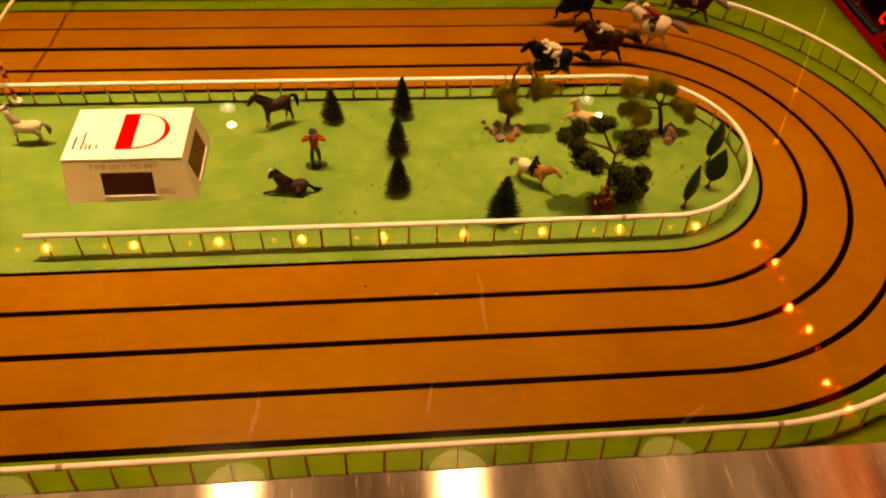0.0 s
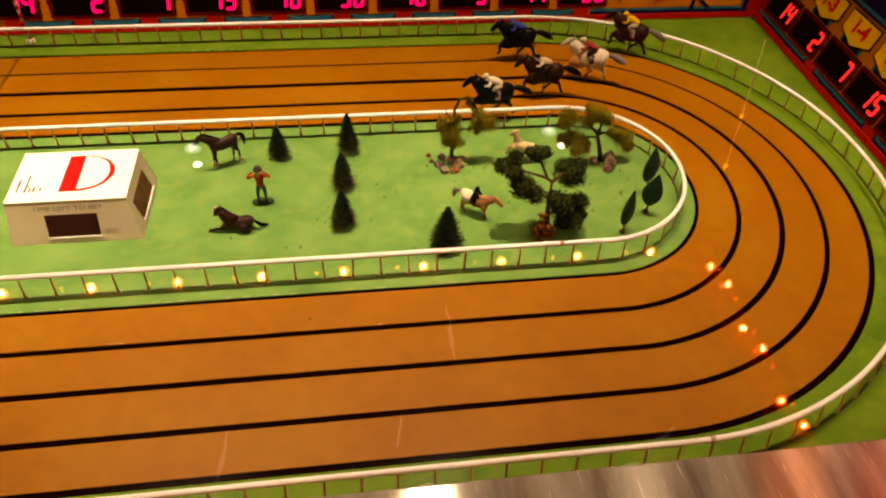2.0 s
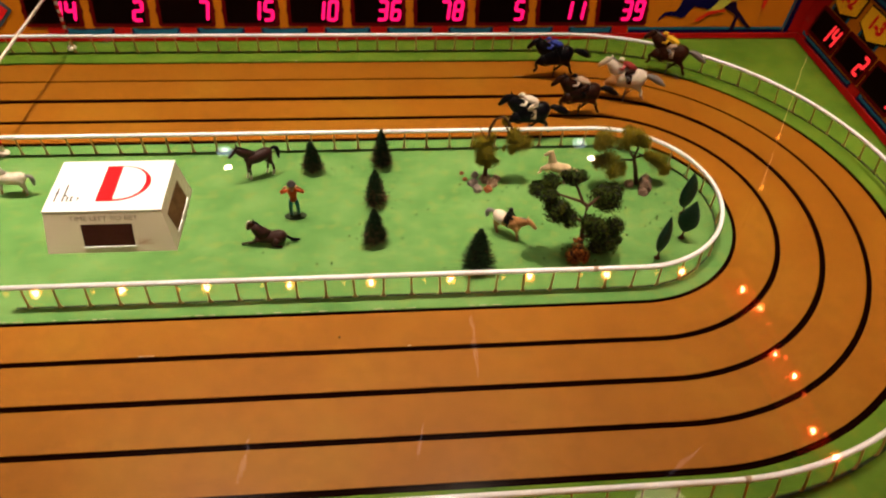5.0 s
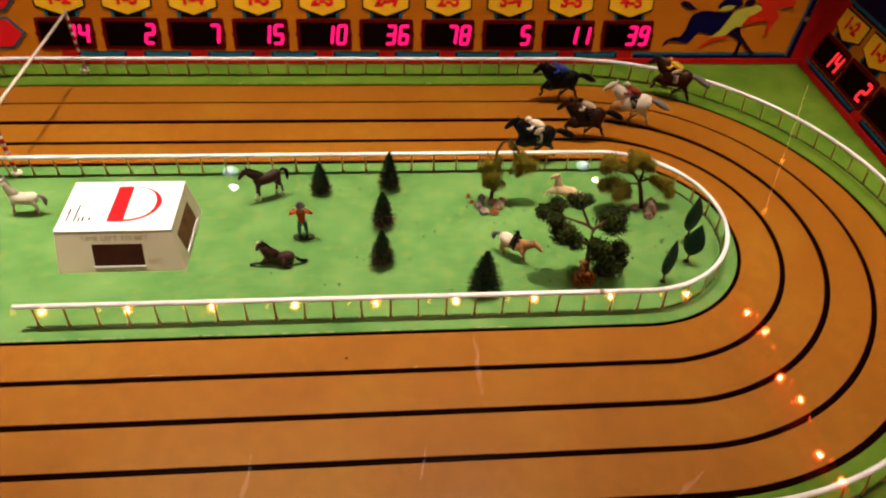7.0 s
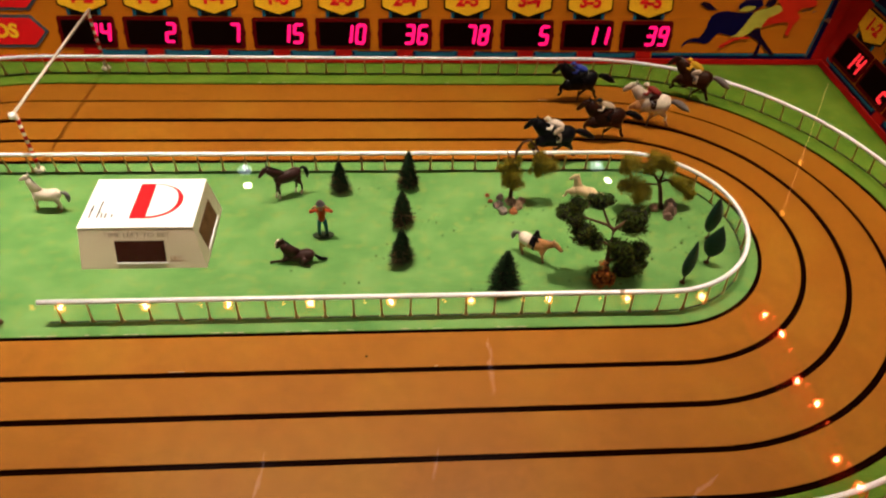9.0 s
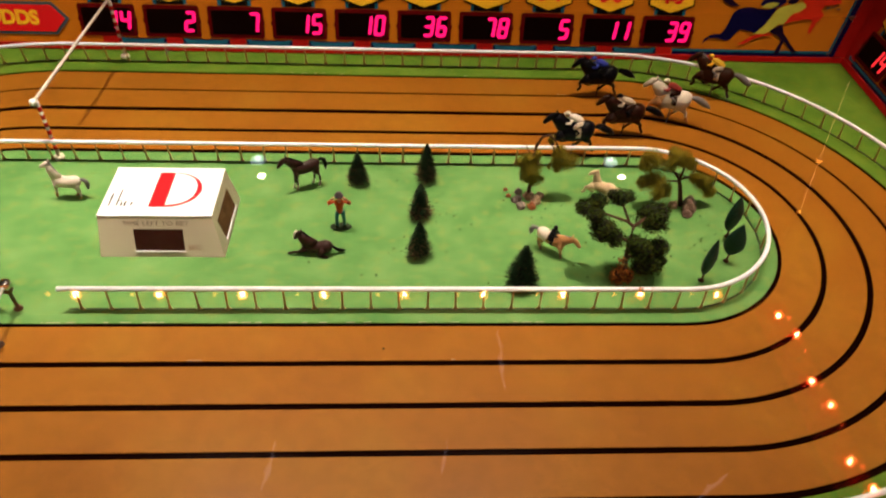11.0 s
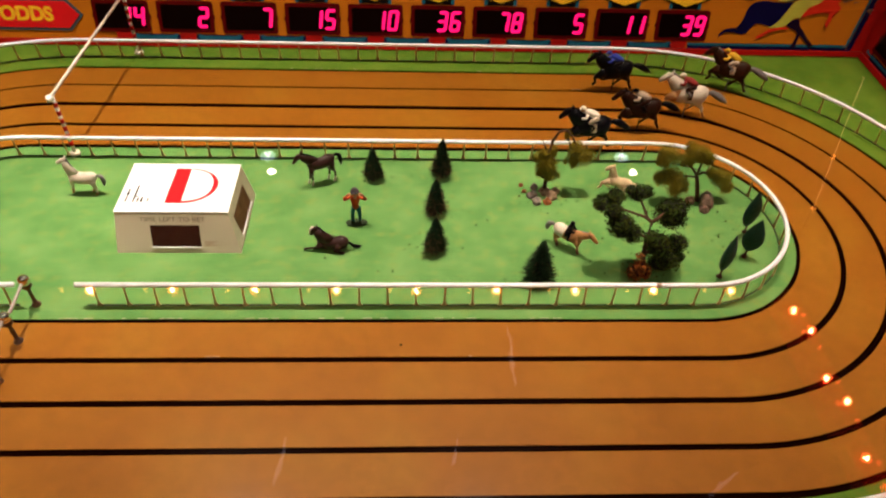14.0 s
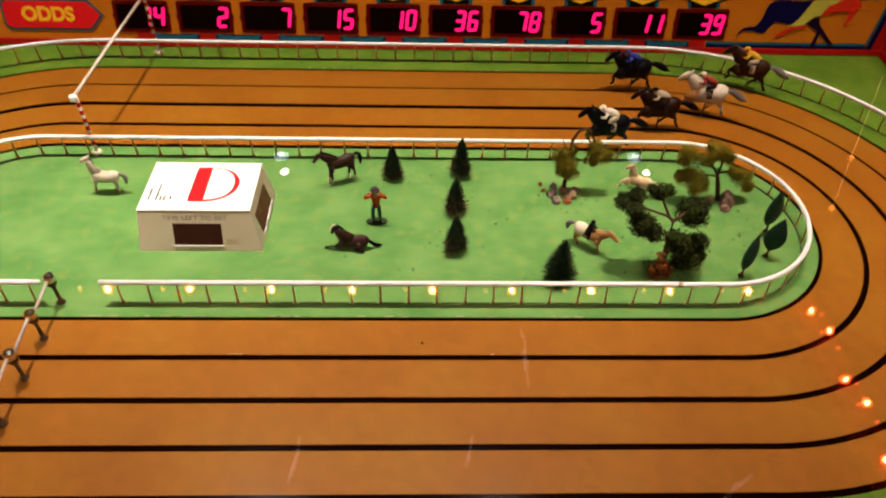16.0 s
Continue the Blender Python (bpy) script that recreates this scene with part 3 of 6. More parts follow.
def odds_display(number, m, width, group, led):
    """A seven-segment window in a notched maroon bezel."""
    t = thing("odds_display", f"maroon odds display window lit with pink-red number {number}", "display", m, group)
    h, w = 0.077, width
    o = [(-w / 2 + 0.004, 0), (w / 2 - 0.004, 0), (w / 2, 0.004), (w / 2, h * 0.42), (w / 2 + 0.003, h * 0.46), (w / 2 + 0.003, h * 0.54), (w / 2, h * 0.58), (w / 2, h - 0.004),
         (w / 2 - 0.004, h), (-w / 2 + 0.004, h), (-w / 2, h - 0.004), (-w / 2, h * 0.58), (-w / 2 - 0.003, h * 0.54), (-w / 2 - 0.003, h * 0.46), (-w / 2, h * 0.42), (-w / 2, 0.004)]
    part("bezel", prism(o, 0.0012, 0.004), MAROON, t)
    part("screen", prism(rect(-w / 2 + 0.009, 0.009, w / 2 - 0.009, h - 0.009), 0.0042, 0.0052), SCREEN, t, "dark red glossy display window")
    n = len(number)
    dw = 0.017 * w / 0.135 + 0.002
    for i, ch in enumerate(number):
        d = part("digit", digit_mesh(ch, dw, 0.044, 0.0075), led, t, "glowing pink-red seven-segment digit")
        d.location = (w / 2 - 0.017 - dw - (n - 1 - i) * (dw + 0.0135), 0.0165, 0.0054)
    return t


def odds_tag(text, m, width, group):
    """A yellow arrow tag with a dark edge and red figures."""
    t = thing("odds_tag", f"yellow arrow-shaped tag with red figures {text}", "tag", m, group)
    w, h, tip = width / 2, 0.062, 0.020
    o = [(0, 0), (w, tip), (w, h), (-w, h), (-w, tip)]
    grow = [(0, -0.0055), (w + 0.004, tip - 0.003), (w + 0.004, h + 0.004), (-w - 0.004, h + 0.004), (-w - 0.004, tip - 0.003)]
    part("tag_border", prism(grow, 0.0016, 0.0028), BLACK, t)
    part("tag_face", prism(o, 0.0030, 0.0042), YELLOW, t)
    words(text, 0.043, REDLOGO, t, "lettering", Matrix.Translation((0, 0.038, 0.0048)), 0.0004, 0.0022)
    # black plate stands in for the dark shadow below the tag
    part("tag_shadow", prism([(-w * 0.66, -0.0065), (w * 0.66, -0.0065), (w * 0.72, 0.016), (-w * 0.72, 0.016)], 0.0003, 0.0008), BLACK, t, "black plate painted for the shadow under the tag")
    for s in (-1, 1):
        part("tag_leg", prism(rect(s * w * 0.66 - 0.004, -0.006, s * w * 0.66 + 0.004, 0.009), 0.0010, 0.0014), TEAL, t, "short teal bar")
    return t


NUMBERS = ("14", "2", "7", "15", "10", "36", "78", "5", "11", "39")
PAIRS = ("1-2", "1-3", "1-4", "1-5", "2-3", "2-4", "2-5", "3-4", "3-5", "4-5")


def board_furniture(m, u_first, pitch, width, led, group, u0, u1, stem_every):
    deco("trim_base", rect(u0 + 0.002, 0.0005, u1 - 0.002, 0.014), RED, m, 0.0005, 0.0085, "red painted moulding along the foot of the board", "trim")
    for i, (num, pair) in enumerate(zip(NUMBERS, PAIRS)):
        u = u_first + i * pitch
        odds_display(num, m @ Matrix.Translation((u, 0.034, 0)), width, group + " displays", led)
        odds_tag(pair, m @ Matrix.Translation((u, 0.119, 0)), min(0.112, pitch * 0.82), group + " tags")
    last = len(NUMBERS)
    edges = [u_first + i * pitch for i in range(0, last, stem_every)] if stem_every == 1 else [u_first - pitch / 2 + i * pitch for i in range(stem_every, last, stem_every)]
    for u in edges:
        deco("trim_stem", rect(u - 0.020, 0.0145, u + 0.020, 0.0335), RED, m, 0.0005, 0.003, "red painted stem under a display", "trim")
    spans = list(zip([u + 0.020 for u in edges[:-1]], [u - 0.020 for u in edges[1:]]))
    if stem_every > 1:
        spans = [(u_first - pitch * 0.62, edges[0] - 0.020)] + spans
    for a, b in spans:
        deco("trim_foot", rect(a + 0.001, 0.0145, b - 0.001, 0.029), NAVY, m, 0.0005, 0.002, "navy painted strip between two stems", "trim")
        lo = 0.0165 if stem_every == 1 else 0.0215
        deco("trim_line", [(a + 0.009, lo), (b - 0.009, lo), (b - 0.005, 0.0305), (b - 0.013, 0.0305), (b - 0.017, 0.0265), (a + 0.017, 0.0265), (a + 0.013, 0.0305), (a + 0.005, 0.0305)], TEAL, m, 0.0024, 0.0036,
             "teal painted line with turned-up ends", "trim")
    a, b = u_first - pitch * 0.55, u_first + (last - 0.45) * pitch
    deco("trim_top_line", rect(a, 0.196, b, 0.203), TEAL, m, 0.0024, 0.0036, "teal painted line over the tags", "trim")
    deco("trim_top", rect(a, 0.190, b, 0.290), NAVY, m, 0.0005, 0.002, "navy painted band along the top of the board", "trim")


board_furniture(B_BACK, -1.229, 0.1577, 0.137, LED, "back board", LEFT, RIGHT, 1)
board_furniture(B_RIGHT, -0.575, 0.135, 0.129, LED_DIM, "right board", -BACK, BACK, 2)

# corner posts
for m, u in ((B_BACK, RIGHT - 0.034), (B_RIGHT, -BACK)):
    deco("trim_corner", [(u + 0.002, 0.0145), (u + 0.040, 0.0145), (u + 0.040 + (OUT if m is B_BACK else 0), SLOPE - 0.004), (u + 0.002 + (OUT if m is B_BACK else -OUT), SLOPE - 0.004)], RED, m, 0.0005, 0.003,
         "red painted corner strip of the board", "trim")


def arrow_sign(m, text, label):
    t = thing("arrow_sign", label, "sign", m)
    o = [(-0.118, 0.012), (-0.108, 0.002), (0.088, 0.002), (0.118, 0.034), (0.088, 0.066), (-0.108, 0.066), (-0.118, 0.056)]
    g = [(-0.124, 0.009), (-0.111, -0.005), (0.091, -0.005), (0.127, 0.034), (0.091, 0.073), (-0.111, 0.073), (-0.124, 0.059)]
    part("sign_border", prism(g, 0.0010, 0.0030), mat_border, t)
    part("sign_face", prism(o, 0.0032, 0.0045), REDLOGO, t)
    if text:
        words(text, 0.046, YELLOW, t, "lettering", Matrix.Translation((-0.010, 0.034, 0.0050)), 0.0004, 0.0020)
    else:
        for u in (-0.05, 0.0, 0.05):
            part("lettering_bar", prism(rect(u - 0.018, 0.020, u + 0.018, 0.048), 0.0047, 0.0055), YELLOW, t)
    return t


mat_border = mat("slate_blue_paint", (0.055, 0.085, 0.11), 0.4, vary=0.08)
arrow_sign(B_BACK @ Matrix.Translation((-1.449, 0.039, 0)), "ODDS", "red arrow-shaped sign with yellow word ODDS")
arrow_sign(B_BACK @ Matrix.Translation((-1.449, 0.128, 0)), "", "red arrow-shaped sign with yellow marks")


def mural(m):
    """Painted panel: three horses at full stretch, as flat cut shapes."""
    t = thing("mural_panel", "ochre panel with flat navy, lime and red running horses", "mural", m)
    low, right = lambda a, b, c: [(0.214, a), (c, a), (c + 0.002, b), (0.214, b)], lambda u, w: [(u, 0.0145), (u + w, 0.0145), (u + w + 0.041, 0.186), (u + 0.041, 0.186)]
    part("panel_face", prism([(0.262, 0.030), (0.629, 0.030), (0.667, 0.186), (0.262, 0.186)], 0.0005, 0.0010), OCHRE, t)
    part("panel_edge", prism(low(0.0145, 0.0225, 0.640), 0.0012, 0.0018), NAVY, t, "navy painted edge")
    part("panel_line", prism(low(0.0227, 0.0290, 0.634), 0.0020, 0.0026), TEAL, t, "teal painted line")
    part("panel_edge", prism(right(0.6405, 0.0135), 0.0032, 0.0038), NAVY, t, "navy painted edge")
    part("panel_line", prism([(0.6360, 0.0230), (0.6415, 0.0230), (0.6810, 0.186), (0.6755, 0.186)], 0.0020, 0.0026), TEAL, t, "teal painted line")
    navy = [(0.289, 0.042), (0.296, 0.050), (0.307, 0.0585), (0.330, 0.058), (0.352, 0.053), (0.362, 0.056), (0.371, 0.070), (0.383, 0.082), (0.404, 0.079), (0.424, 0.073), (0.441, 0.088), (0.458, 0.117), (0.468, 0.136), (0.440, 0.133), (0.418, 0.135), (0.400, 0.138), (0.384, 0.137), (0.368, 0.133), (0.357, 0.125), (0.351, 0.111), (0.349, 0.098), (0.342, 0.080), (0.333, 0.069), (0.319, 0.069), (0.305, 0.065), (0.293, 0.055)]
    leg_a = [(0.462, 0.078), (0.470, 0.085), (0.482, 0.093), (0.494, 0.095), (0.499, 0.081), (0.504, 0.068), (0.508, 0.054), (0.504, 0.040), (0.502, 0.022), (0.489, 0.022), (0.493, 0.036), (0.499, 0.056), (0.492, 0.064), (0.480, 0.070)]
    leg_b = [(0.500, 0.076), (0.510, 0.067), (0.527, 0.048), (0.549, 0.027), (0.539, 0.024), (0.520, 0.041), (0.505, 0.056)]
    lime = [(0.416, 0.070), (0.430, 0.072), (0.446, 0.072), (0.462, 0.078), (0.472, 0.088), (0.482, 0.098), (0.496, 0.097), (0.506, 0.108), (0.517, 0.121), (0.530, 0.131), (0.544, 0.139), (0.541, 0.149), (0.530, 0.154), (0.515, 0.149), (0.503, 0.148), (0.487, 0.143), (0.473, 0.138), (0.465, 0.128), (0.458, 0.116), (0.444, 0.093), (0.432, 0.080)]
    red = [(0.496, 0.098), (0.503, 0.112), (0.512, 0.124), (0.530, 0.131), (0.544, 0.141), (0.536, 0.153), (0.524, 0.166), (0.545, 0.176), (0.590, 0.178), (0.628, 0.168), (0.633, 0.153), (0.612, 0.148), (0.592, 0.146), (0.584, 0.136), (0.596, 0.123), (0.588, 0.112), (0.581, 0.103), (0.577, 0.089), (0.572, 0.075), (0.564, 0.080), (0.567, 0.095), (0.569, 0.109), (0.551, 0.112), (0.535, 0.108), (0.519, 0.106)]
    stride = [(0.387, 0.045), (0.397, 0.053), (0.410, 0.061), (0.422, 0.068), (0.446, 0.073), (0.467, 0.073), (0.470, 0.068), (0.448, 0.067), (0.427, 0.061), (0.412, 0.052), (0.399, 0.044)]
    tail = [(0.320, 0.156), (0.331, 0.161), (0.344, 0.158), (0.356, 0.149), (0.371, 0.140), (0.357, 0.139), (0.343, 0.141), (0.331, 0.147)]
    rider = [(0.421, 0.145), (0.427, 0.157), (0.440, 0.167), (0.462, 0.172), (0.483, 0.168), (0.489, 0.153), (0.475, 0.143), (0.457, 0.136), (0.440, 0.138)]
    leaf = [(0.425, 0.138), (0.436, 0.148), (0.452, 0.152), (0.470, 0.150), (0.463, 0.142), (0.450, 0.137)]
    cap = [(0.492, 0.151), (0.495, 0.163), (0.508, 0.170), (0.522, 0.166), (0.515, 0.152), (0.504, 0.148)]
    for name, o, mm, z in (("navy_horse", navy, NAVY, 0.0032), ("navy_leg", leg_a, DARKNAVY, 0.0033), ("navy_leg", leg_b, DARKNAVY, 0.0036), ("lime_horse", lime, LIME, 0.0040), ("red_horse", red, SCARLET, 0.0048),
                           ("red_leg", stride, SCARLET, 0.0048), ("navy_tail", tail, DARKNAVY, 0.0032), ("navy_rider", rider, NAVY, 0.0044), ("lime_saddle", leaf, LIME, 0.0052), ("navy_cap", cap, DARKNAVY, 0.0056)):
        part(name, prism(o, z, z + 0.0006), mm, t)
    # faint grey strokes beside the red horse
    for u, v, w in ((0.598, 0.137, 0.012), (0.614, 0.141, 0.008), (0.626, 0.135, 0.012)):
        part("grey_stroke", prism([(u, v), (u + w, v + 0.004), (u + w, v + 0.006), (u, v + 0.0025)], 0.0032, 0.0036), mat_border, t)
    # small pale clip that holds the panel's end
    part("clip", prism([(0.664, 0.118), (0.672, 0.123), (0.682, 0.121), (0.676, 0.116), (0.678, 0.109), (0.670, 0.113)], 0.0030, 0.0060), POLISHED, t, "small pale metal clip")


DARKNAVY = mat("black_navy_paint", (0.010, 0.003, 0.022), 0.45, vary=0.1, spec=0.06)
SCARLET = mat("scarlet_paint", (0.62, 0.028, 0.006), 0.45, vary=0.06, spec=0.08)
POLISHED = mat("pale_metal", (0.62, 0.60, 0.60), 0.3, metal=1.0, vary=0.05)
mural(B_BACK)


# ---- what hangs overhead and shows in the glass ----
def overhead():
    x0, x1, y0, y1 = -2.06, 0.79, -0.57, 0.585
    frame_t = thing("bulb_frame", "dark hanging frame with rows of chasing amber bulbs", "light frame", kind="structure")
    w = 0.03
    z0, z1 = CANOPY_Z + 0.014, CANOPY_Z + 0.07
    # amber and red paint are chosen to widen the halo round the bulbs
    for lo, hi, paint, about in (((x0, y1 - 0.055, z0), (x1, y1, z1), AMBER_BAR, "amber painted bar behind the bulbs"), ((x0, y0, z0), (x1, y0 + w, z1), BLACK, ""),
                                 ((x0, y0 + w, z0), (x0 + w, y1 - 0.055, z1), BLACK, ""), ((x1 - 0.082, y0 + w, z0), (x1, y1 - 0.055, z1), RED_BAR, "red painted bar behind the bulbs")):
        part("frame_bar", boxed(lo, hi, 0.002), paint, frame_t, about)
    for x in (x0 + 0.015, x1 - 0.015):
        for y in (y0 + 0.015, y1 - 0.015):
            bm = bmesh.new()
            tube(bm, [(x, y, CANOPY_Z + 0.07), (x, y, ROOM_TOP)], [0.004, 0.004], 8)
            part("hanger", bm, BLACK, frame_t)
    meshes = {}
    for key, mm in (("on", BULB_ON), ("dim", BULB_DIM), ("off", BULB_OFF), ("won", BULB_ON), ("rdim", BULB_RED_DIM)):
        bm = bmesh.new()
        ball(bm, (0, 0, 0), 0.0088 if key in ("on", "won") else 0.0066, 0, 3)
        tube(bm, [(0, 0, 0.006), (0, 0, 0.031)], [0.005, 0.006], 8, 1)
        # lit bulbs get a glowing outer shell that imitates their halo
        if key in ("on", "won"):
            ball(bm, (0, 0, 0), 0.0165 if key == "on" else 0.0185, 2, 3)
        me = bpy.data.meshes.new("bulb")
        bm.to_mesh(me)
        bm.free()
        for q in (mm, BLACK, HALO_RED if key == "won" else HALO_AMBER):
            me.materials.append(q)
        meshes[key] = me
    places = []
    for i in range(27):
        places.append((0.5614 - i * 0.0874, 0.5565, ("on", "dim", "off")[i % 3]))
    for i in range(9):
        places.append((0.742, 0.468 - i * 0.0880, ("won", "rdim", "off")[i % 3]))
    for i in range(10):
        places.append((0.769, 0.452 - i * 0.0660, ("rdim", "won", "rdim", "off")[i % 4]))
    for x, y, key in places:
        ob = new("bulb", meshes[key])
        ob.parent = frame_t
        ob.location = (x, y, CANOPY_Z)
        if x > 0.7:
            ob.scale = (0.78, 0.78, 0.78)

    def dish(r0, r1, depth):
        bm = bmesh.new()
        prof = [(r0, -depth), (r0 + (r1 - r0) * 0.5, -depth * 0.75), (r0 + (r1 - r0) * 0.9, -depth * 0.25), (r1, 0.0), (r1 + 0.01, -0.004), (r1 + 0.012, 0.004)]
        rings = [[bm.verts.new((r * math.cos(a), r * math.sin(a), -z)) for a in np.linspace(0, 2 * math.pi, 32, endpoint=False)] for r, z in prof]
        for u, v in zip(rings, rings[1:]):
            for k in range(32):
                bm.faces.new((u[k], u[(k + 1) % 32], v[(k + 1) % 32], v[k]))
        return bm

    # the unseen fill row in front gets the same fixtures
    for k in ROW_OVER + FILL_ROW:
        t = thing("downlight", "round warm downlight with a pale ring in the ceiling", "lamp", pose(k[0], k[1], k[2] - 0.002), "overhead downlights")
        part("diffuser", dish(0.054, 0.125, 0.006), DIFFUSER, t, "pale frosted ring", True)
        bm = bmesh.new()
        tube(bm, [(0, 0, 0.0080), (0, 0, 0.0115)], [0.052, 0.050], 24)
        part("lamp_lens", bm, LAMP_LENS, t, "bright round lens", True)
    for k in ROW_FAR:
        t = thing("downlight", "small bright downlight in the ceiling", "lamp", pose(k[0], k[1], k[2] - 0.002), "ceiling downlights")
        part("trim_ring", dish(0.045, 0.060, 0.004), BLACK, t, "", True)
        # two glowing discs added to imitate the soft second reflection and its halo
        for r, z, lens, name, about in ((0.052, 0.0, SPOT_HALO, "soft_spot_halo", "pale glowing disc added for the halo of a soft second spot"), (0.024, -0.006, SOFT_SPOT, "soft_spot_core", "bright glowing disc added for the core of a soft second spot")):
            bm = bmesh.new()
            tube(bm, [(-0.045, 0.17, z + 0.006), (-0.045, 0.17, z - 0.006)], [r, r * 0.9], 24)
            part(name, bm, lens, t, about, True)


overhead()


def pendants():
    """Two small bare bulbs on thin rods, doubled in the glass."""
    for x, y, z in ((0.987, 0.972, 2 * RIM_Z + 0.016 + 0.555), (0.906, 0.831, 2 * RIM_Z + 0.016 + 0.672)):
        t = thing("pendant_bulb", "small bare warm bulb on a thin black rod", "lamp", pose(x, y, z), "pendant bulbs")
        bm = bmesh.new()
        ball(bm, (0, 0, 0), 0.008, 0, 3)
        part("bulb", bm, BULB_DIM, t, "bright warm bulb", True)
        bm = bmesh.new()
        tube(bm, [(0, 0, 0.008), (0, 0, 0.02), (0, 0, ROOM_TOP - z)], [0.006, 0.004, 0.002], 8)
        part("rod", bm, BLACK, t, "", True)
    # thin rod glows of itself to draw the bright streak through both bulbs
    a, b = Vector((0.987, 0.972, 2 * RIM_Z + 0.571)), Vector((0.906, 0.831, 2 * RIM_Z + 0.688))
    t = thing("streak_rod", "thin rod given a dim glow for the bright streak between two bulbs", "lamp", pose(*a))
    d = b - a
    bm = bmesh.new()
    tube(bm, [-d * 1.6, d * 1.0], [0.0016, 0.0016], 8)
    part("tube", bm, ROD_GLOW, t, "thin rod with an added pale glow", True)
    bm = bmesh.new()
    tube(bm, [-d * 1.6, -d * 1.6 + Vector((0, 0, ROOM_TOP - a.z + d.z * 1.6))], [0.0012, 0.0012], 6)
    part("wire", bm, BLACK, t)


pendants()


def neon_sign():
    """Red tubes in a black tray hung beyond the table's end."""
    t = thing("neon_sign", "red glowing tubes in a black hanging tray", "sign", pose(0, 0, SIGN_Z), kind="structure")
    part("tray", boxed((0.60, -0.69, -0.012), (1.12, -0.22, 0.010), 0.003), BLACK, t)
    for x in (0.64, 1.08):
        for y in (-0.65, -0.26):
            bm = bmesh.new()
            tube(bm, [(x, y, 0.010), (x, y, ROOM_TOP - SIGN_Z)], [0.004, 0.004], 8)
            part("hanger", bm, BLACK, t)
    for x, w in ((0.668, 0.012), (0.730, 0.008), (0.775, 0.020), (0.83, 0.010), (0.875, 0.022), (0.93, 0.014), (0.985, 0.02), (1.05, 0.022)):
        bm = bmesh.new()
        tube(bm, [(x, -0.68, -0.026), (x, -0.30, -0.026)], [w / 2, w / 2], 10)
        part("tube", bm, NEON, t, "red glowing tube")


neon_sign()


def glow_strips():
    """Dim glowing shapes added at the ceiling; in the glass they stand in for faint streaks."""
    for x0, y0, x1, y1, w in ((0.010, 1.01, 0.019, 1.40, 0.040), (-1.104, 0.50, -1.084, 0.75, 0.037), (-0.314, 0.58, -0.280, 0.75, 0.031), (0.801, 0.42, 0.998, 0.557, 0.034)):
        a, b = Vector((x0, y0, 0)), Vector((x1, y1, 0))
        d = b - a
        n = Vector((-d.y, d.x, 0)).normalized() * w / 2
        t = thing("streak_glow", "dim glowing shape added for a faint streak in the glass", "lamp", pose(x0, y0, CEIL_Z - 0.004), "ceiling strips")
        bm = bmesh.new()
        # uneven tapered outline imitates a soft streak, not a lamp's shape
        steps = [k / 14 for k in range(15)]
        wide = [w * 0.5 * (0.08 + math.sin(math.pi * v) * (0.55 + 0.6 * noise.noise(Vector((v * 6.0, x0 * 9.0, 0.3))))) for v in steps]
        side = [n * 0.7 * noise.noise(Vector((v * 5.0, y0 * 7.0, 4.1))) for v in steps]
        tube(bm, [d * v + q for v, q in zip(steps, side)], [(max(q, 0.0008), 0.002) for q in wide], 8)
        part("diffuser", bm, STREAK_GLOW, t, "dim pale streak shape", True)


STREAK_GLOW = glow("dim_streak_glow", (0.80, 0.70, 0.85), 0.50)
glow_strips()

# ---- rails ----
def rail_path(r, gap=None, steps=40):
    pts = stadium(r, steps)
    if not gap:
        return pts + [pts[0]]
    # begin at the gap's right end on the front straight and go round to its left end
    return [(gap[1], -r)] + pts + [(gap[0], -r)]


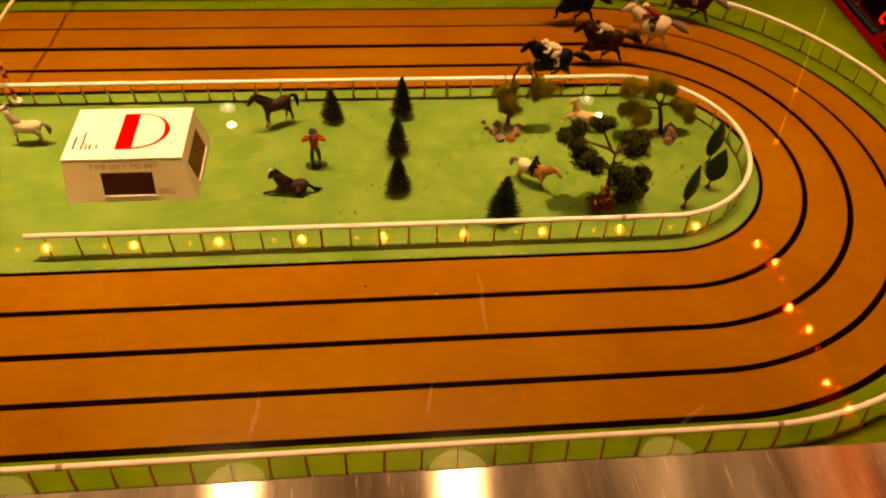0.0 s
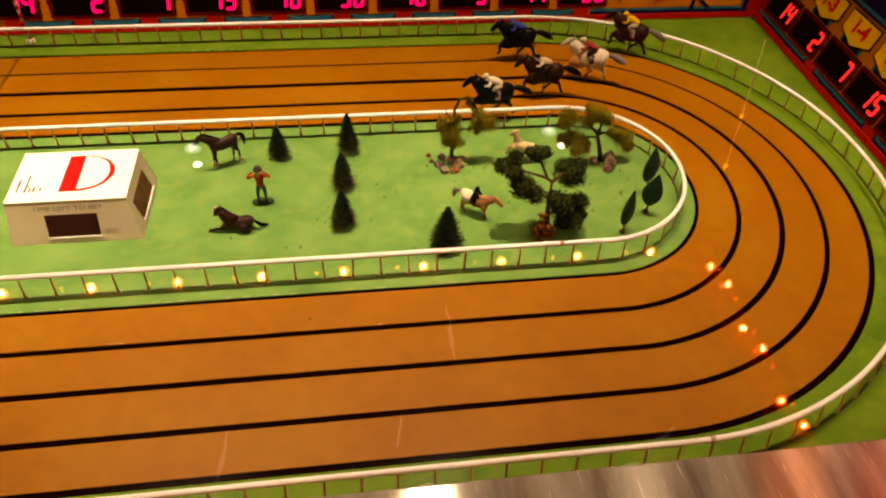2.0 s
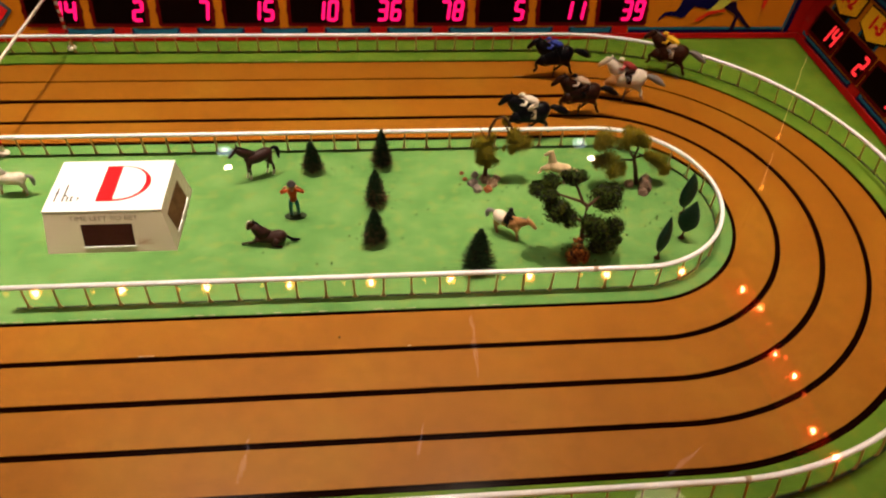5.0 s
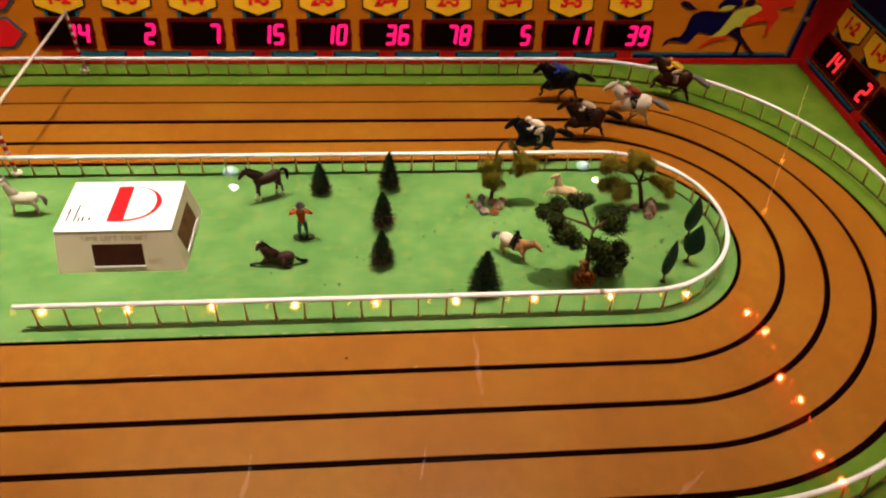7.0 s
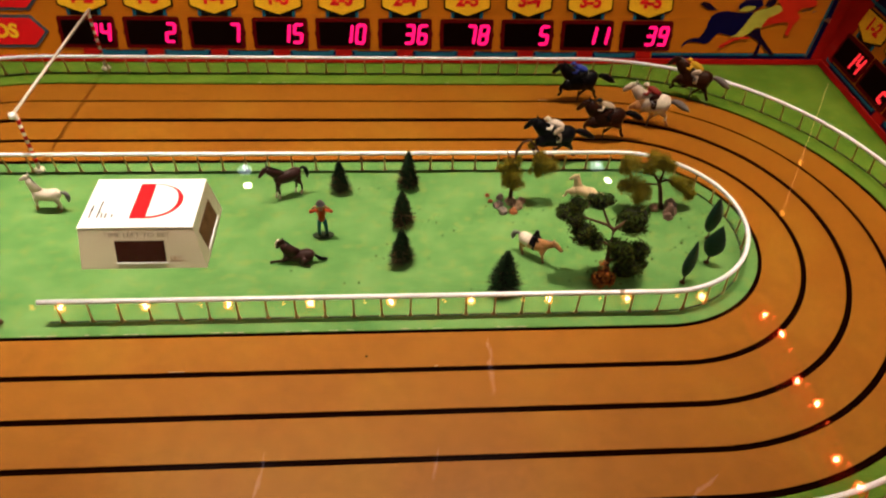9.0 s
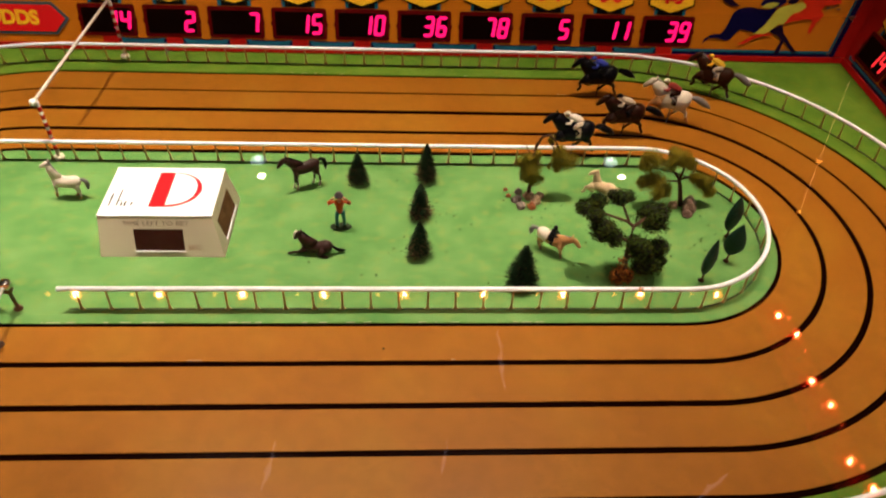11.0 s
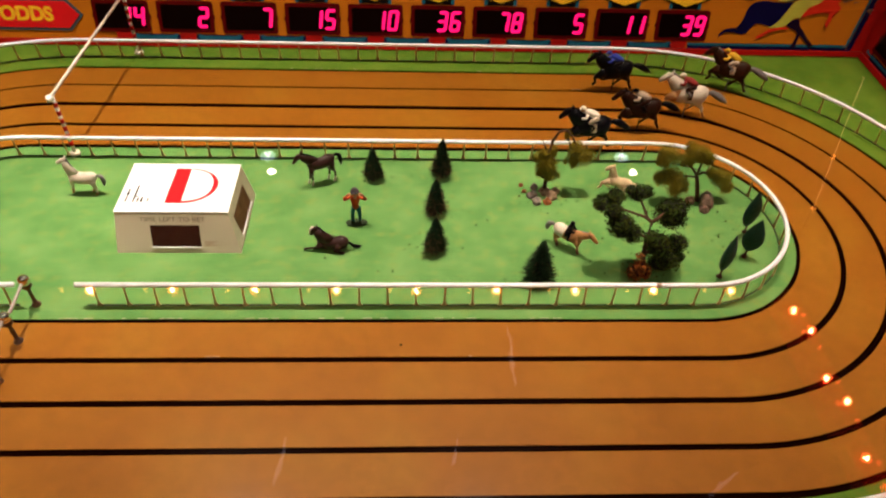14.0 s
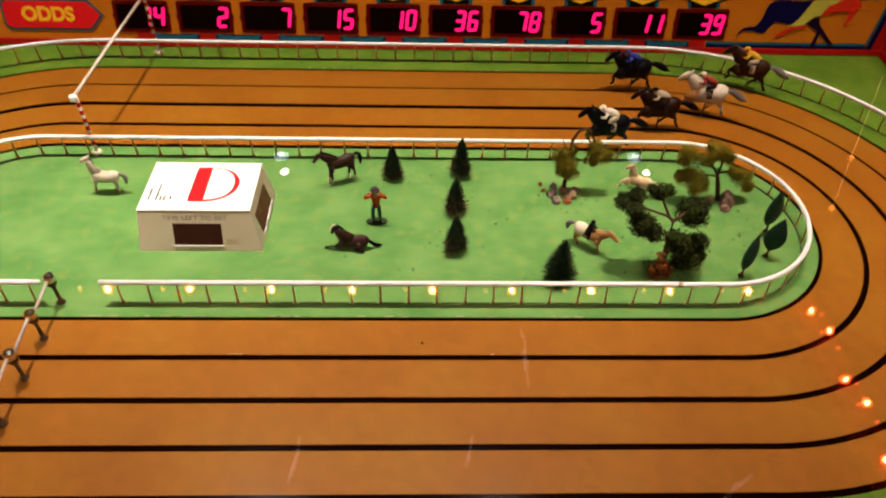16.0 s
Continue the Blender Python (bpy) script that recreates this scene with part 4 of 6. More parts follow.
def fence(name, r_base, r_top, height, gap, label, steps, step, front_at, back_at, joints):
    t = thing(name, label, "fence")
    bm = bmesh.new()
    path = [(x, y, height) for x, y in rail_path(r_top, gap, steps)]
    rad = 0.0042
    rings = []
    n = len(path)
    closed = gap is None
    if closed:
        path, n = path[:-1], n - 1
    for i, p in enumerate(path):
        a = Vector(path[(i + 1) % n if closed else min(i + 1, n - 1)]) - Vector(path[(i - 1) % n if closed else max(i - 1, 0)])
        side = Vector((a.y, -a.x, 0)).normalized()
        rings.append([bm.verts.new(Vector(p) + side * rad * math.cos(q) + Vector((0, 0, rad * math.sin(q)))) for q in np.linspace(0, 2 * math.pi, 10, endpoint=False)])
    for i in range(n if closed else n - 1):
        u, v = rings[i], rings[(i + 1) % n]
        for k in range(10):
            bm.faces.new((u[k], u[(k + 1) % 10], v[(k + 1) % 10], v[k]))
    if not closed:
        bm.faces.new(rings[0][::-1])
        bm.faces.new(rings[-1])
    part("rail", bm, RAIL_WHITE, t, "white enamelled top rail", True)
    # flat dark wire that joins the feet
    bm = bmesh.new()
    if closed:
        bm = ring(r_base - 0.0024, r_base + 0.0024, 0.0, 0.0012, steps)
    else:
        pts = rail_path(r_base, (gap[0] - 0.006, gap[1] + 0.006), steps)
        ins = rail_path(r_base - 0.0028, (gap[0] - 0.006, gap[1] + 0.006), steps)
        v = [[bm.verts.new((x, y, z)) for x, y in q] for q, z in ((pts, 0.0), (pts, 0.0014), (ins, 0.0014), (ins, 0.0))]
        for i in range(len(pts) - 1):
            for a, b in ((0, 1), (1, 2), (2, 3)):
                bm.faces.new((v[a][i], v[a][i + 1], v[b][i + 1], v[b][i]))
    part("foot_wire", bm, DARKGREEN, t, "dark wire along the fence feet")
    # posts
    bm = bmesh.new()
    off = r_top - r_base
    tube(bm, [(0, 0, 0), (0, -off * 0.15, height * 0.35), (0, -off * 0.6, height * 0.8), (0, -off, height)], [0.0020, 0.0017, 0.0017, 0.0017], 6)
    tube(bm, [(-0.0045, 0.001, 0.0004), (-0.002, 0, 0.005), (0, -off * 0.1, 0.0105)], [0.0012, 0.0011, 0.0010], 6)
    tube(bm, [(0.0045, 0.001, 0.0004), (0.002, 0, 0.005), (0, -off * 0.1, 0.0105)], [0.0012, 0.0011, 0.0010], 6)
    me = bpy.data.meshes.new("post")
    bm.to_mesh(me)
    bm.free()
    me.materials.append(BROWN_ROD)
    # on the straights the posts keep their own step; the bends are filled evenly between
    bend, run = math.pi * r_base, XR - XL
    front = [x for x in (front_at - k * step for k in range(-40, 60)) if XL < x < XR]
    back = [x for x in (back_at - k * step for k in range(-40, 60)) if XL < x < XR]
    fd = sorted(2 * bend + run + (x - XL) for x in front)
    bd = sorted(bend + (XR - x) for x in back)
    total = 2 * (bend + run)
    stops = fd + bd
    for a, b in ((fd[-1] - total, bd[0]), (bd[-1], fd[0])):
        n = round((b - a) / step)
        stops += [a + (b - a) * k / n for k in range(1, n)]
    rnd = random.Random(int(r_base * 1000))
    for d in stops:
        x, y, turn = along(r_base, d)
        if gap and y < 0 and abs(y + r_base) < 1e-6 and gap[0] - 0.004 < x < gap[1] + 0.004:
            continue
        ob = new("post", me)
        ob.parent = t
        ob.matrix_world = pose(x, y, 0, rnd.uniform(-2, 2), rnd.uniform(-2, 2), math.degrees(turn))
    # short sleeves where two lengths of rail meet
    for d in joints:
        x, y, turn = along(r_top, d)
        bm = bmesh.new()
        tube(bm, [(-0.004, 0, height), (0.004, 0, height)], [rad * 1.14, rad * 1.14], 12)
        ob = part("rail_sleeve", bm, RAIL_JOINT, t, "thin worn sleeve on the rail", True)
        ob.matrix_local = pose(x, y, 0, 0, 0, math.degrees(turn))
    return t


RAIL_JOINT = mat("worn_rail_joint", (0.45, 0.36, 0.30), 0.4, vary=0.15)
fence("inner_fence", 0.206, 0.2025, 0.0485, (-1.156, -1.058), "white-railed wire fence round the infield with a gap", 48, 0.0484, -1.030, -0.977, (-0.085,))
fence("outer_fence", 0.609, 0.598, 0.0505, None, "white-railed wire fence round the outside of the track", 72, 0.0486, -0.648, -0.786, (0.03, -0.9))


# ---- the white betting house ----
def betting_house():
    t = thing("betting_house", "white box-shaped model building with dark windows and red roof emblem", "model building")
    bx0, bx1, by0, by1 = -1.038, -0.8160, -0.0795, 0.0850     # foot
    tx0, tx1, ty0, ty1, h = -1.0315, -0.8325, -0.0530, 0.0835, 0.0735
    bm = bmesh.new()
    lo = [bm.verts.new(p) for p in ((bx0, by0, 0), (bx1, by0, 0), (bx1, by1, 0), (bx0, by1, 0))]
    hi = [bm.verts.new(p) for p in ((tx0, ty0, h), (tx1, ty0, h), (tx1, ty1, h), (tx0, ty1, h))]
    for i in range(4):
        j = (i + 1) % 4
        bm.faces.new((lo[i], lo[j], hi[j], hi[i]))
    bm.faces.new(hi)
    part("walls", bm, CREAM, t, "cream painted sloping walls")
    part("roof", prism([(tx0 - 0.0006, ty0 - 0.0006), (tx1 + 0.0006, ty0 - 0.0006), (tx1 + 0.0006, ty1 + 0.0006), (tx0 - 0.0006, ty1 + 0.0006)], h + 0.0003, h + 0.0030), WHITE, t, "flat white roof sheet")
    # frames for the front and side walls: x along, y up the wall, z outwards
    def wall_m(a, b, c):
        u = (Vector(b) - Vector(a)).normalized()
        n = u.cross(Vector(c) - Vector(a)).normalized()
        s = n.cross(u)
        m = Matrix((u, s, n)).transposed().to_4x4()
        m.translation = a
        return m
    mf = wall_m((bx0, by0, 0), (bx1, by0, 0), (tx0, ty0, h))
    ms = wall_m((bx1, by0, 0), (bx1, by1, 0), (tx1, ty0, h))
    for m, u0, u1, s0, s1, pane in ((mf, 0.065, 0.152, 0.0128, 0.0547, SMOKED), (ms, 0.038, 0.130, 0.0120, 0.0560, SMOKED_SIDE)):
        w = bmesh.new()
        prism(rect(u0 - 0.0008, s0 - 0.0022, u1 + 0.0008, s0), 0.0003, 0.0024, w)
        ob = part("window_sill", w, WHITE, t, "thin white window sill")
        ob.matrix_local = m
        ob = part("window_pane", prism(rect(u0, s0, u1, s1), 0.0002, 0.0008), pane, t, "dark smoked window pane")
        ob.matrix_local = m
    words("TIME LEFT TO BET", 0.0122, GREYTEXT, t, "lettering", mf @ Matrix.Translation((0.106, 0.0655, 0.0004)) @ Matrix.Diagonal((1.18, 1.0, 1.0, 1.0)), 0.0001, 0.0)
    words("SEC.", 0.0125, SECTEXT, t, "lettering", mf @ Matrix.Translation((0.1715, 0.0185, 0.0004)) @ Matrix.Diagonal((1.2, 1.1, 1.0, 1.0)), 0.0001, 0.0)
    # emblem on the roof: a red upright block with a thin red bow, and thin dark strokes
    L, Dp = tx1 - tx0, ty1 - ty0
    at = lambda u, v: (tx0 + u * L, ty0 + v * Dp)
    z = h + 0.0032
    part("emblem_block", prism([at(0.415, 0.172), at(0.556, 0.172), at(0.553, 0.892), at(0.417, 0.892)], z, z + 0.0005), REDLOGO, t, "red block of the roof emblem")
    bm = bmesh.new()
    n = 28
    for i in range(n):
        a0, a1 = math.pi * (i / n - 0.5), math.pi * ((i + 1) / n - 0.5)
        quad = []
        for a, k in ((a0, 0), (a1, 0), (a1, 1), (a0, 1)):
            th = 0.010 + 0.036 * math.cos(a) ** 2
            ru, rv = 0.290 - k * th, 0.36 - k * (0.024 - 0.012 * math.sin(a))
            quad.append(at(0.555 + ru * math.cos(a), 0.532 + rv * math.sin(a)))
        prism(quad, z, z + 0.0005, bm)
    part("emblem_bow", bm, REDLOGO, t, "thin red bow of the roof emblem")
    for u, v0, v1, wide in ((0.056, 0.188, 0.445, 0.014), (0.124, 0.185, 0.525, 0.014), (0.162, 0.185, 0.275, 0.014), (0.134, 0.285, 0.305, 0.026), (0.194, 0.19, 0.285, 0.014), (0.204, 0.19, 0.21, 0.012), (0.204, 0.265, 0.285, 0.012), (0.250, 0.195, 0.275, 0.009), (0.259, 0.225, 0.245, 0.010), (0.043, 0.345, 0.363, 0.012), (0.066, 0.345, 0.363, 0.016)):
        part("emblem_stroke", prism(rect(*at(u, v0), *at(u + wide, v1)), z, z + 0.0004), BLACK, t)


GREYTEXT = mat("grey_brown_print", (0.17, 0.14, 0.11), 0.6, vary=0.1)
SECTEXT = mat("red_brown_print", (0.30, 0.17, 0.11), 0.6, vary=0.1)
SMOKED_SIDE = mat("brown_window", (0.16, 0.075, 0.035), 0.6, vary=0.2, size=0.03, bump=0.0, spec=0.05)
betting_house()


# ---- start gate: chrome-headed posts across the front straight ----
def start_gate():
    t = thing("start_gate", "row of chrome-headed posts joined by clear rods across the track", "gate")
    ys = [-0.203, -0.281, -0.359, -0.440, -0.520, -0.600]
    bm = bmesh.new()
    tube(bm, [(0, 0, 0), (0, 0, 0.003), (0, 0, 0.0032), (0, 0, 0.044), (0, 0, 0.0442), (0, 0, 0.0528)], [0.0075, 0.0070, 0.0031, 0.0031, 0.0080, 0.0084], 14)
    post = bpy.data.meshes.new("gate_post")
    bm.to_mesh(post)
    bm.free()
    post.materials.append(GATE_BROWN)
    bm = bmesh.new()
    tube(bm, [(0, 0, 0.053), (0, 0, 0.0545), (0, 0, 0.060), (0, 0, 0.065), (0, 0, 0.068)], [0.0080, 0.0094, 0.0098, 0.0084, 0.0040], 18)
    head = bpy.data.meshes.new("post_head")
    bm.to_mesh(head)
    bm.free()
    head.materials.append(CHROME)
    for y in ys:
        p = new("gate_post", post)
        p.parent = t
        p.location = (-1.136, y, 0)
        k = new("post_head", head)
        k.parent = p
        tagged(k, "round chrome post head")
    for a, b in zip(ys, ys[1:]):
        bm = bmesh.new()
        tube(bm, [(-1.136, a - 0.006, 0.060), (-1.136, b + 0.010, 0.052)], [0.0026, 0.0026], 10)
        part("rod", bm, ROD, t, "pale clear plastic rod", True)


ROD = mat("pale_plastic_rod", (0.46, 0.41, 0.40), 0.15, vary=0.15, size=0.01)
GATE_BROWN = mat("dark_bronze_post", (0.085, 0.040, 0.020), 0.3, vary=0.15, size=0.01)
start_gate()


# ---- finish arch: striped poles and a white bar over the back straight ----
def finish_arch():
    t = thing("finish_arch", "two red-banded white poles with a white bar over the track", "arch")
    ends = ((-1.209, 0.213, 0.141), (-1.189, 0.630, 0.152))
    for x, y, h in ends:
        bm = bmesh.new()
        tube(bm, [(0, 0, 0), (0, 0, h)], [0.0036, 0.0036], 12)
        p = part("pole", bm, POLE_WHITE, t, "white pole with red bands", True)
        p.location = (x, y, 0)
        n = 6
        for i in range(n):
            z = 0.022 + i * (h - 0.03) / n
            bm = bmesh.new()
            tube(bm, [(0, 0, z), (0, 0, z + 0.0105)], [0.0041, 0.0041], 12)
            part("band", bm, RED, p, "red painted band", True)
        bm = bmesh.new()
        tube(bm, [(0, 0, 0), (0, 0, 0.005), (0, 0, 0.006)], [0.011, 0.010, 0.004], 16)
        part("foot", bm, POLE_WHITE, p, "white round foot", True)
    bm = bmesh.new()
    (x0, y0, z0), (x1, y1, z1) = ends
    tube(bm, [(x0 - 0.001, y0 - 0.008, z0), (x1 + 0.001, y1 + 0.008, z1)], [0.0033, 0.0033], 12)
    part("cross_bar", bm, POLE_WHITE, t, "white cross bar", True)
    bm = bmesh.new()
    tube(bm, [(x0, y0 - 0.012, z0 - 0.004), (x0, y0 - 0.012, z0 + 0.006)], [0.0065, 0.0065], 12)
    part("cap", bm, WHITE, t, "white end cap", True)


POLE_WHITE = mat("aged_white_paint", (0.72, 0.66, 0.58), 0.4, vary=0.1, size=0.01)
finish_arch()


# ---- figures ----
def coat(name, c, rough=0.35, v=0.12, spec=0.16):
    return mat(name, c, rough, vary=v, size=0.012, fine=0.0015, bump=0.12, spec=spec)


DARK_COAT = coat("black_plastic", (0.003, 0.003, 0.005), 0.28, spec=0.09)
BAY_COAT = coat("dark_bay_plastic", (0.020, 0.0055, 0.003), 0.32, spec=0.12)
CHESTNUT = coat("chestnut_plastic", (0.028, 0.009, 0.004), 0.35, spec=0.12)
PALE_COAT = coat("pale_grey_plastic", (0.62, 0.56, 0.49), 0.45)
TAN_COAT = coat("tan_plastic", (0.42, 0.21, 0.085), 0.4)
CREAM_COAT = coat("cream_plastic", (0.62, 0.47, 0.30), 0.45)
FOAL_COAT = coat("mauve_brown_plastic", (0.034, 0.014, 0.013), 0.42)
SOCK_BROWN = coat("brown_sock_paint", (0.16, 0.08, 0.045), 0.45)
GREY_TAIL = coat("grey_tail_plastic", (0.16, 0.15, 0.16), 0.5)
SKIN = coat("painted_buff", (0.46, 0.24, 0.13), 0.5)
SILK_WHITE, SILK_RED = coat("white_silk_paint", (0.74, 0.68, 0.60), 0.45), coat("red_silk_paint", (0.28, 0.035, 0.03), 0.45)
SILK_BLUE, SILK_YELLOW = coat("blue_silk_paint", (0.03, 0.05, 0.34), 0.45), coat("yellow_silk_paint", (0.66, 0.42, 0.02), 0.45)
SILK_BUFF = coat("buff_silk_paint", (0.50, 0.41, 0.32), 0.5)
JEANS, SHIRT = coat("teal_trouser_paint", (0.015, 0.15, 0.16), 0.5), coat("orange_red_shirt_paint", (0.48, 0.07, 0.015), 0.5)
HAT = coat("dark_hat_paint", (0.045, 0.036, 0.04), 0.5)


def horse_mesh(bm, k, stance, body=0, mane=1, hind=None, sock=None, zs=0.9, girth=1.0, deep=1.0, fore=None):
    """A model horse facing +x, hooves at z = 0; k: size; material slots: body, mane and tail, hindquarters, lower legs."""
    hind = body if hind is None else hind
    sock = body if sock is None else sock
    fore = body if fore is None else fore
    P = lambda x, y, z: (x * k, y * k, z * k * zs)
    T = lambda pts, rad, mi, sides=10: tube(bm, [P(*p) for p in pts], [tuple(a * k for a in r) if isinstance(r, tuple) else r * k for r in rad], sides, mi)
    low = -31 if stance == "lie" else 0
    # trunk: quarters, barrel and chest
    trunk = [(-34, 53, 3, 4), (-31, 54, 8.5, 10), (-25, 54, 12.3, 13.6), (-17, 52.5, 13, 14.4), (-8, 50.5, 12.2, 13.4), (2, 49.5, 12.2, 13.6), (11, 49.8, 11.8, 14), (19, 51, 11, 14.2), (26, 53, 8.6, 12), (31, 54.5, 3, 6)]
    T([(x, 0, z + low - 11 * (deep - 1)) for x, z, _, _ in trunk], [(p * girth * (0.6 + 0.4 * deep), q * girth * deep) for _, _, p, q in trunk], [hind] * 4 + [body] * 3 + [fore] * 2, 14)
    if stance == "lie":
        neck = [(10, 0, 23), (20, 0, 33), (28, 0, 44), (32, 0, 53)]
        head = [(30, 0, 57), (36, 0, 57), (41, 0, 49), (44, 0, 41), (44.5, 0, 38)]
    elif stance == "alert":
        neck = [(14, 0, 52), (25, 0, 67), (31, 0, 82), (34, 0, 94)]
        head = [(31, 0, 98), (37, 0, 97), (44, 0, 91), (50, 0, 87), (52, 0, 85)]
    elif stance == "leap":
        neck = [(14, 0, 52), (25, 0, 64), (32, 0, 75), (36, 0, 83)]
        head = [(34, 0, 87), (39, 0, 86), (45, 0, 78), (49, 0, 71), (50, 0, 69)]
    elif stance == "stand":
        neck = [(12, 0, 53), (29, 0, 63), (39, 0, 70), (46, 0, 75)]
        head = [(43, 0, 78), (50, 0, 76), (57, 0, 69), (63, 0, 63), (65, 0, 61)]
    else:
        neck = [(12, 0, 53), (27, 0, 65), (36, 0, 75), (42, 0, 82)]
        head = [(39, 0, 86), (46, 0, 84), (54, 0, 75), (60, 0, 68), (62, 0, 66)]
    nk = 1.5 if stance == "lie" else 1.0 if stance == "leap" else 1.0 + 0.9 * (deep - 1)
    T(neck, [(a * girth * nk, b * girth * nk) for a, b in ((7.5, 12), (6.8, 10.6), (5.6, 8.2), (4.4, 6.2))], body, 12)
    T(head, [(3.6, 4.6), (5.0, 6.6), (4.2, 5.4), (3.3, 3.9), (2.2, 2.4)], body, 10)
    T([(x - 4.2 * nk, 0, z + (7.4 - 1.0 * i) * nk) for i, (x, _, z) in enumerate(neck)] + [(head[0][0] + 2, 0, head[0][2] + 4.5)], [(1.5, 3.2), (2.2, 4.2), (2.2, 4.0), (1.9, 3.0), (1.2, 1.6)], mane, 8)
    ear = head[0]
    for s in (-1, 1):
        T([(ear[0] + 1, 2.2 * s, ear[2] + 3), (ear[0] + 0.5, 2.9 * s, ear[2] + 7), (ear[0] + 1.5, 2.6 * s, ear[2] + (14 if stance == "alert" else 10.5))], [1.9, 1.5, 0.3], body, 6)

    def leg(points, mi, wide):
        T(points[:3], [(7.0 * wide, 9.5 * wide), (5.0 * wide, 6.0 * wide), 3.2 * girth], mi, 8)
        T(points[2:], [3.2 * girth, 2.3 * girth, 2.6 * girth, 3.2 * girth, 2.6][: len(points) - 2], [mi] + [sock] * (len(points) - 4), 8)

    if stance in ("gallop", "leap"):
        leg([(22, 5, 45), (33, 5, 36), (42, 5, 30), (38, 5, 19), (42, 5, 13), (45, 5, 12)], fore, 1.25 * girth)
        leg([(20, -5, 45), (28, -5, 32), (31, -5, 24), (20, -5, 18), (14, -5, 20), (11, -5, 22)], fore, 1.2 * girth)
        leg([(-21, 5, 47), (-19, 6, 33), (-30, 6, 24), (-32, 6, 13), (-36, 6, 7), (-37, 6, 4)], hind, 1.3 * girth)
        leg([(-19, -5, 47), (-10, -6, 34), (-17, -6, 22), (-9, -6, 13), (-4, -6, 7), (-1, -6, 5)], hind, 1.3 * girth)
        T([(-31, 0, 57), (-40, 0, 60), (-51, 0, 56), (-63, 0, 48), (-73, 0, 42)], [2.4, 5.2, 7.2, 6.2, 1.6], mane, 10)
    elif stance == "lie":
        leg([(22, 7, 20), (32, 8, 12), (38, 9, 9), (50, 9, 8), (57, 9, 5), (61, 9, 4)], body, 0.9)
        leg([(20, -8, 18), (30, -11, 10), (35, -12, 5), (23, -13, 4), (15, -13, 4), (12, -13, 4)], body, 0.9)
        leg([(-18, -9, 20), (-8, -14, 13), (2, -17, 7), (-11, -18, 4), (-19, -18, 4), (-22, -18, 4)], hind, 1.2)
        leg([(-18, 8, 20), (-12, 12, 13), (-4, 14, 7), (-16, 15, 4), (-22, 15, 4), (-25, 15, 4)], hind, 1.2)
        T([(38, 0, 63), (42.2, 0, 60.5), (46.2, 0, 51.5), (47.6, 0, 42)], [(2.0, 1.2), (3.6, 1.6), (3.2, 1.5), (2.2, 1.2)], 2, 8)
        T([(-32, 0, 24), (-38, -2, 17), (-43, -4, 9), (-52, -6, 6), (-61, -7, 7)], [2.0, 3.2, 4.0, 4.2, 1.4], mane, 10)
    else:
        leg([(22, 5, 47), (24, 5, 33), (24, 5, 26), (23, 5, 14), (24, 5, 5), (26, 5, 2)], body, 0.9)
        leg([(20, -5, 47), (24, -5, 33), (26, -5, 26), (27, -5, 14), (29, -5, 5), (31, -5, 2)], body, 0.9)
        leg([(-23, 5, 49), (-25, 6, 35), (-31, 6, 26), (-32, 6, 13), (-30, 6, 5), (-28, 6, 2)], body, 1.1)
        leg([(-21, -5, 49), (-18, -6, 35), (-22, -6, 26), (-21, -6, 13), (-19, -6, 5), (-17, -6, 2)], body, 1.1)
        T([(-31, 0, 59), (-39, 0, 62), (-46, 0, 58), (-49, 0, 46), (-49, 0, 33)], [2.4, 4.0, 5.4, 5.4, 1.6], mane, 10)
    return bm


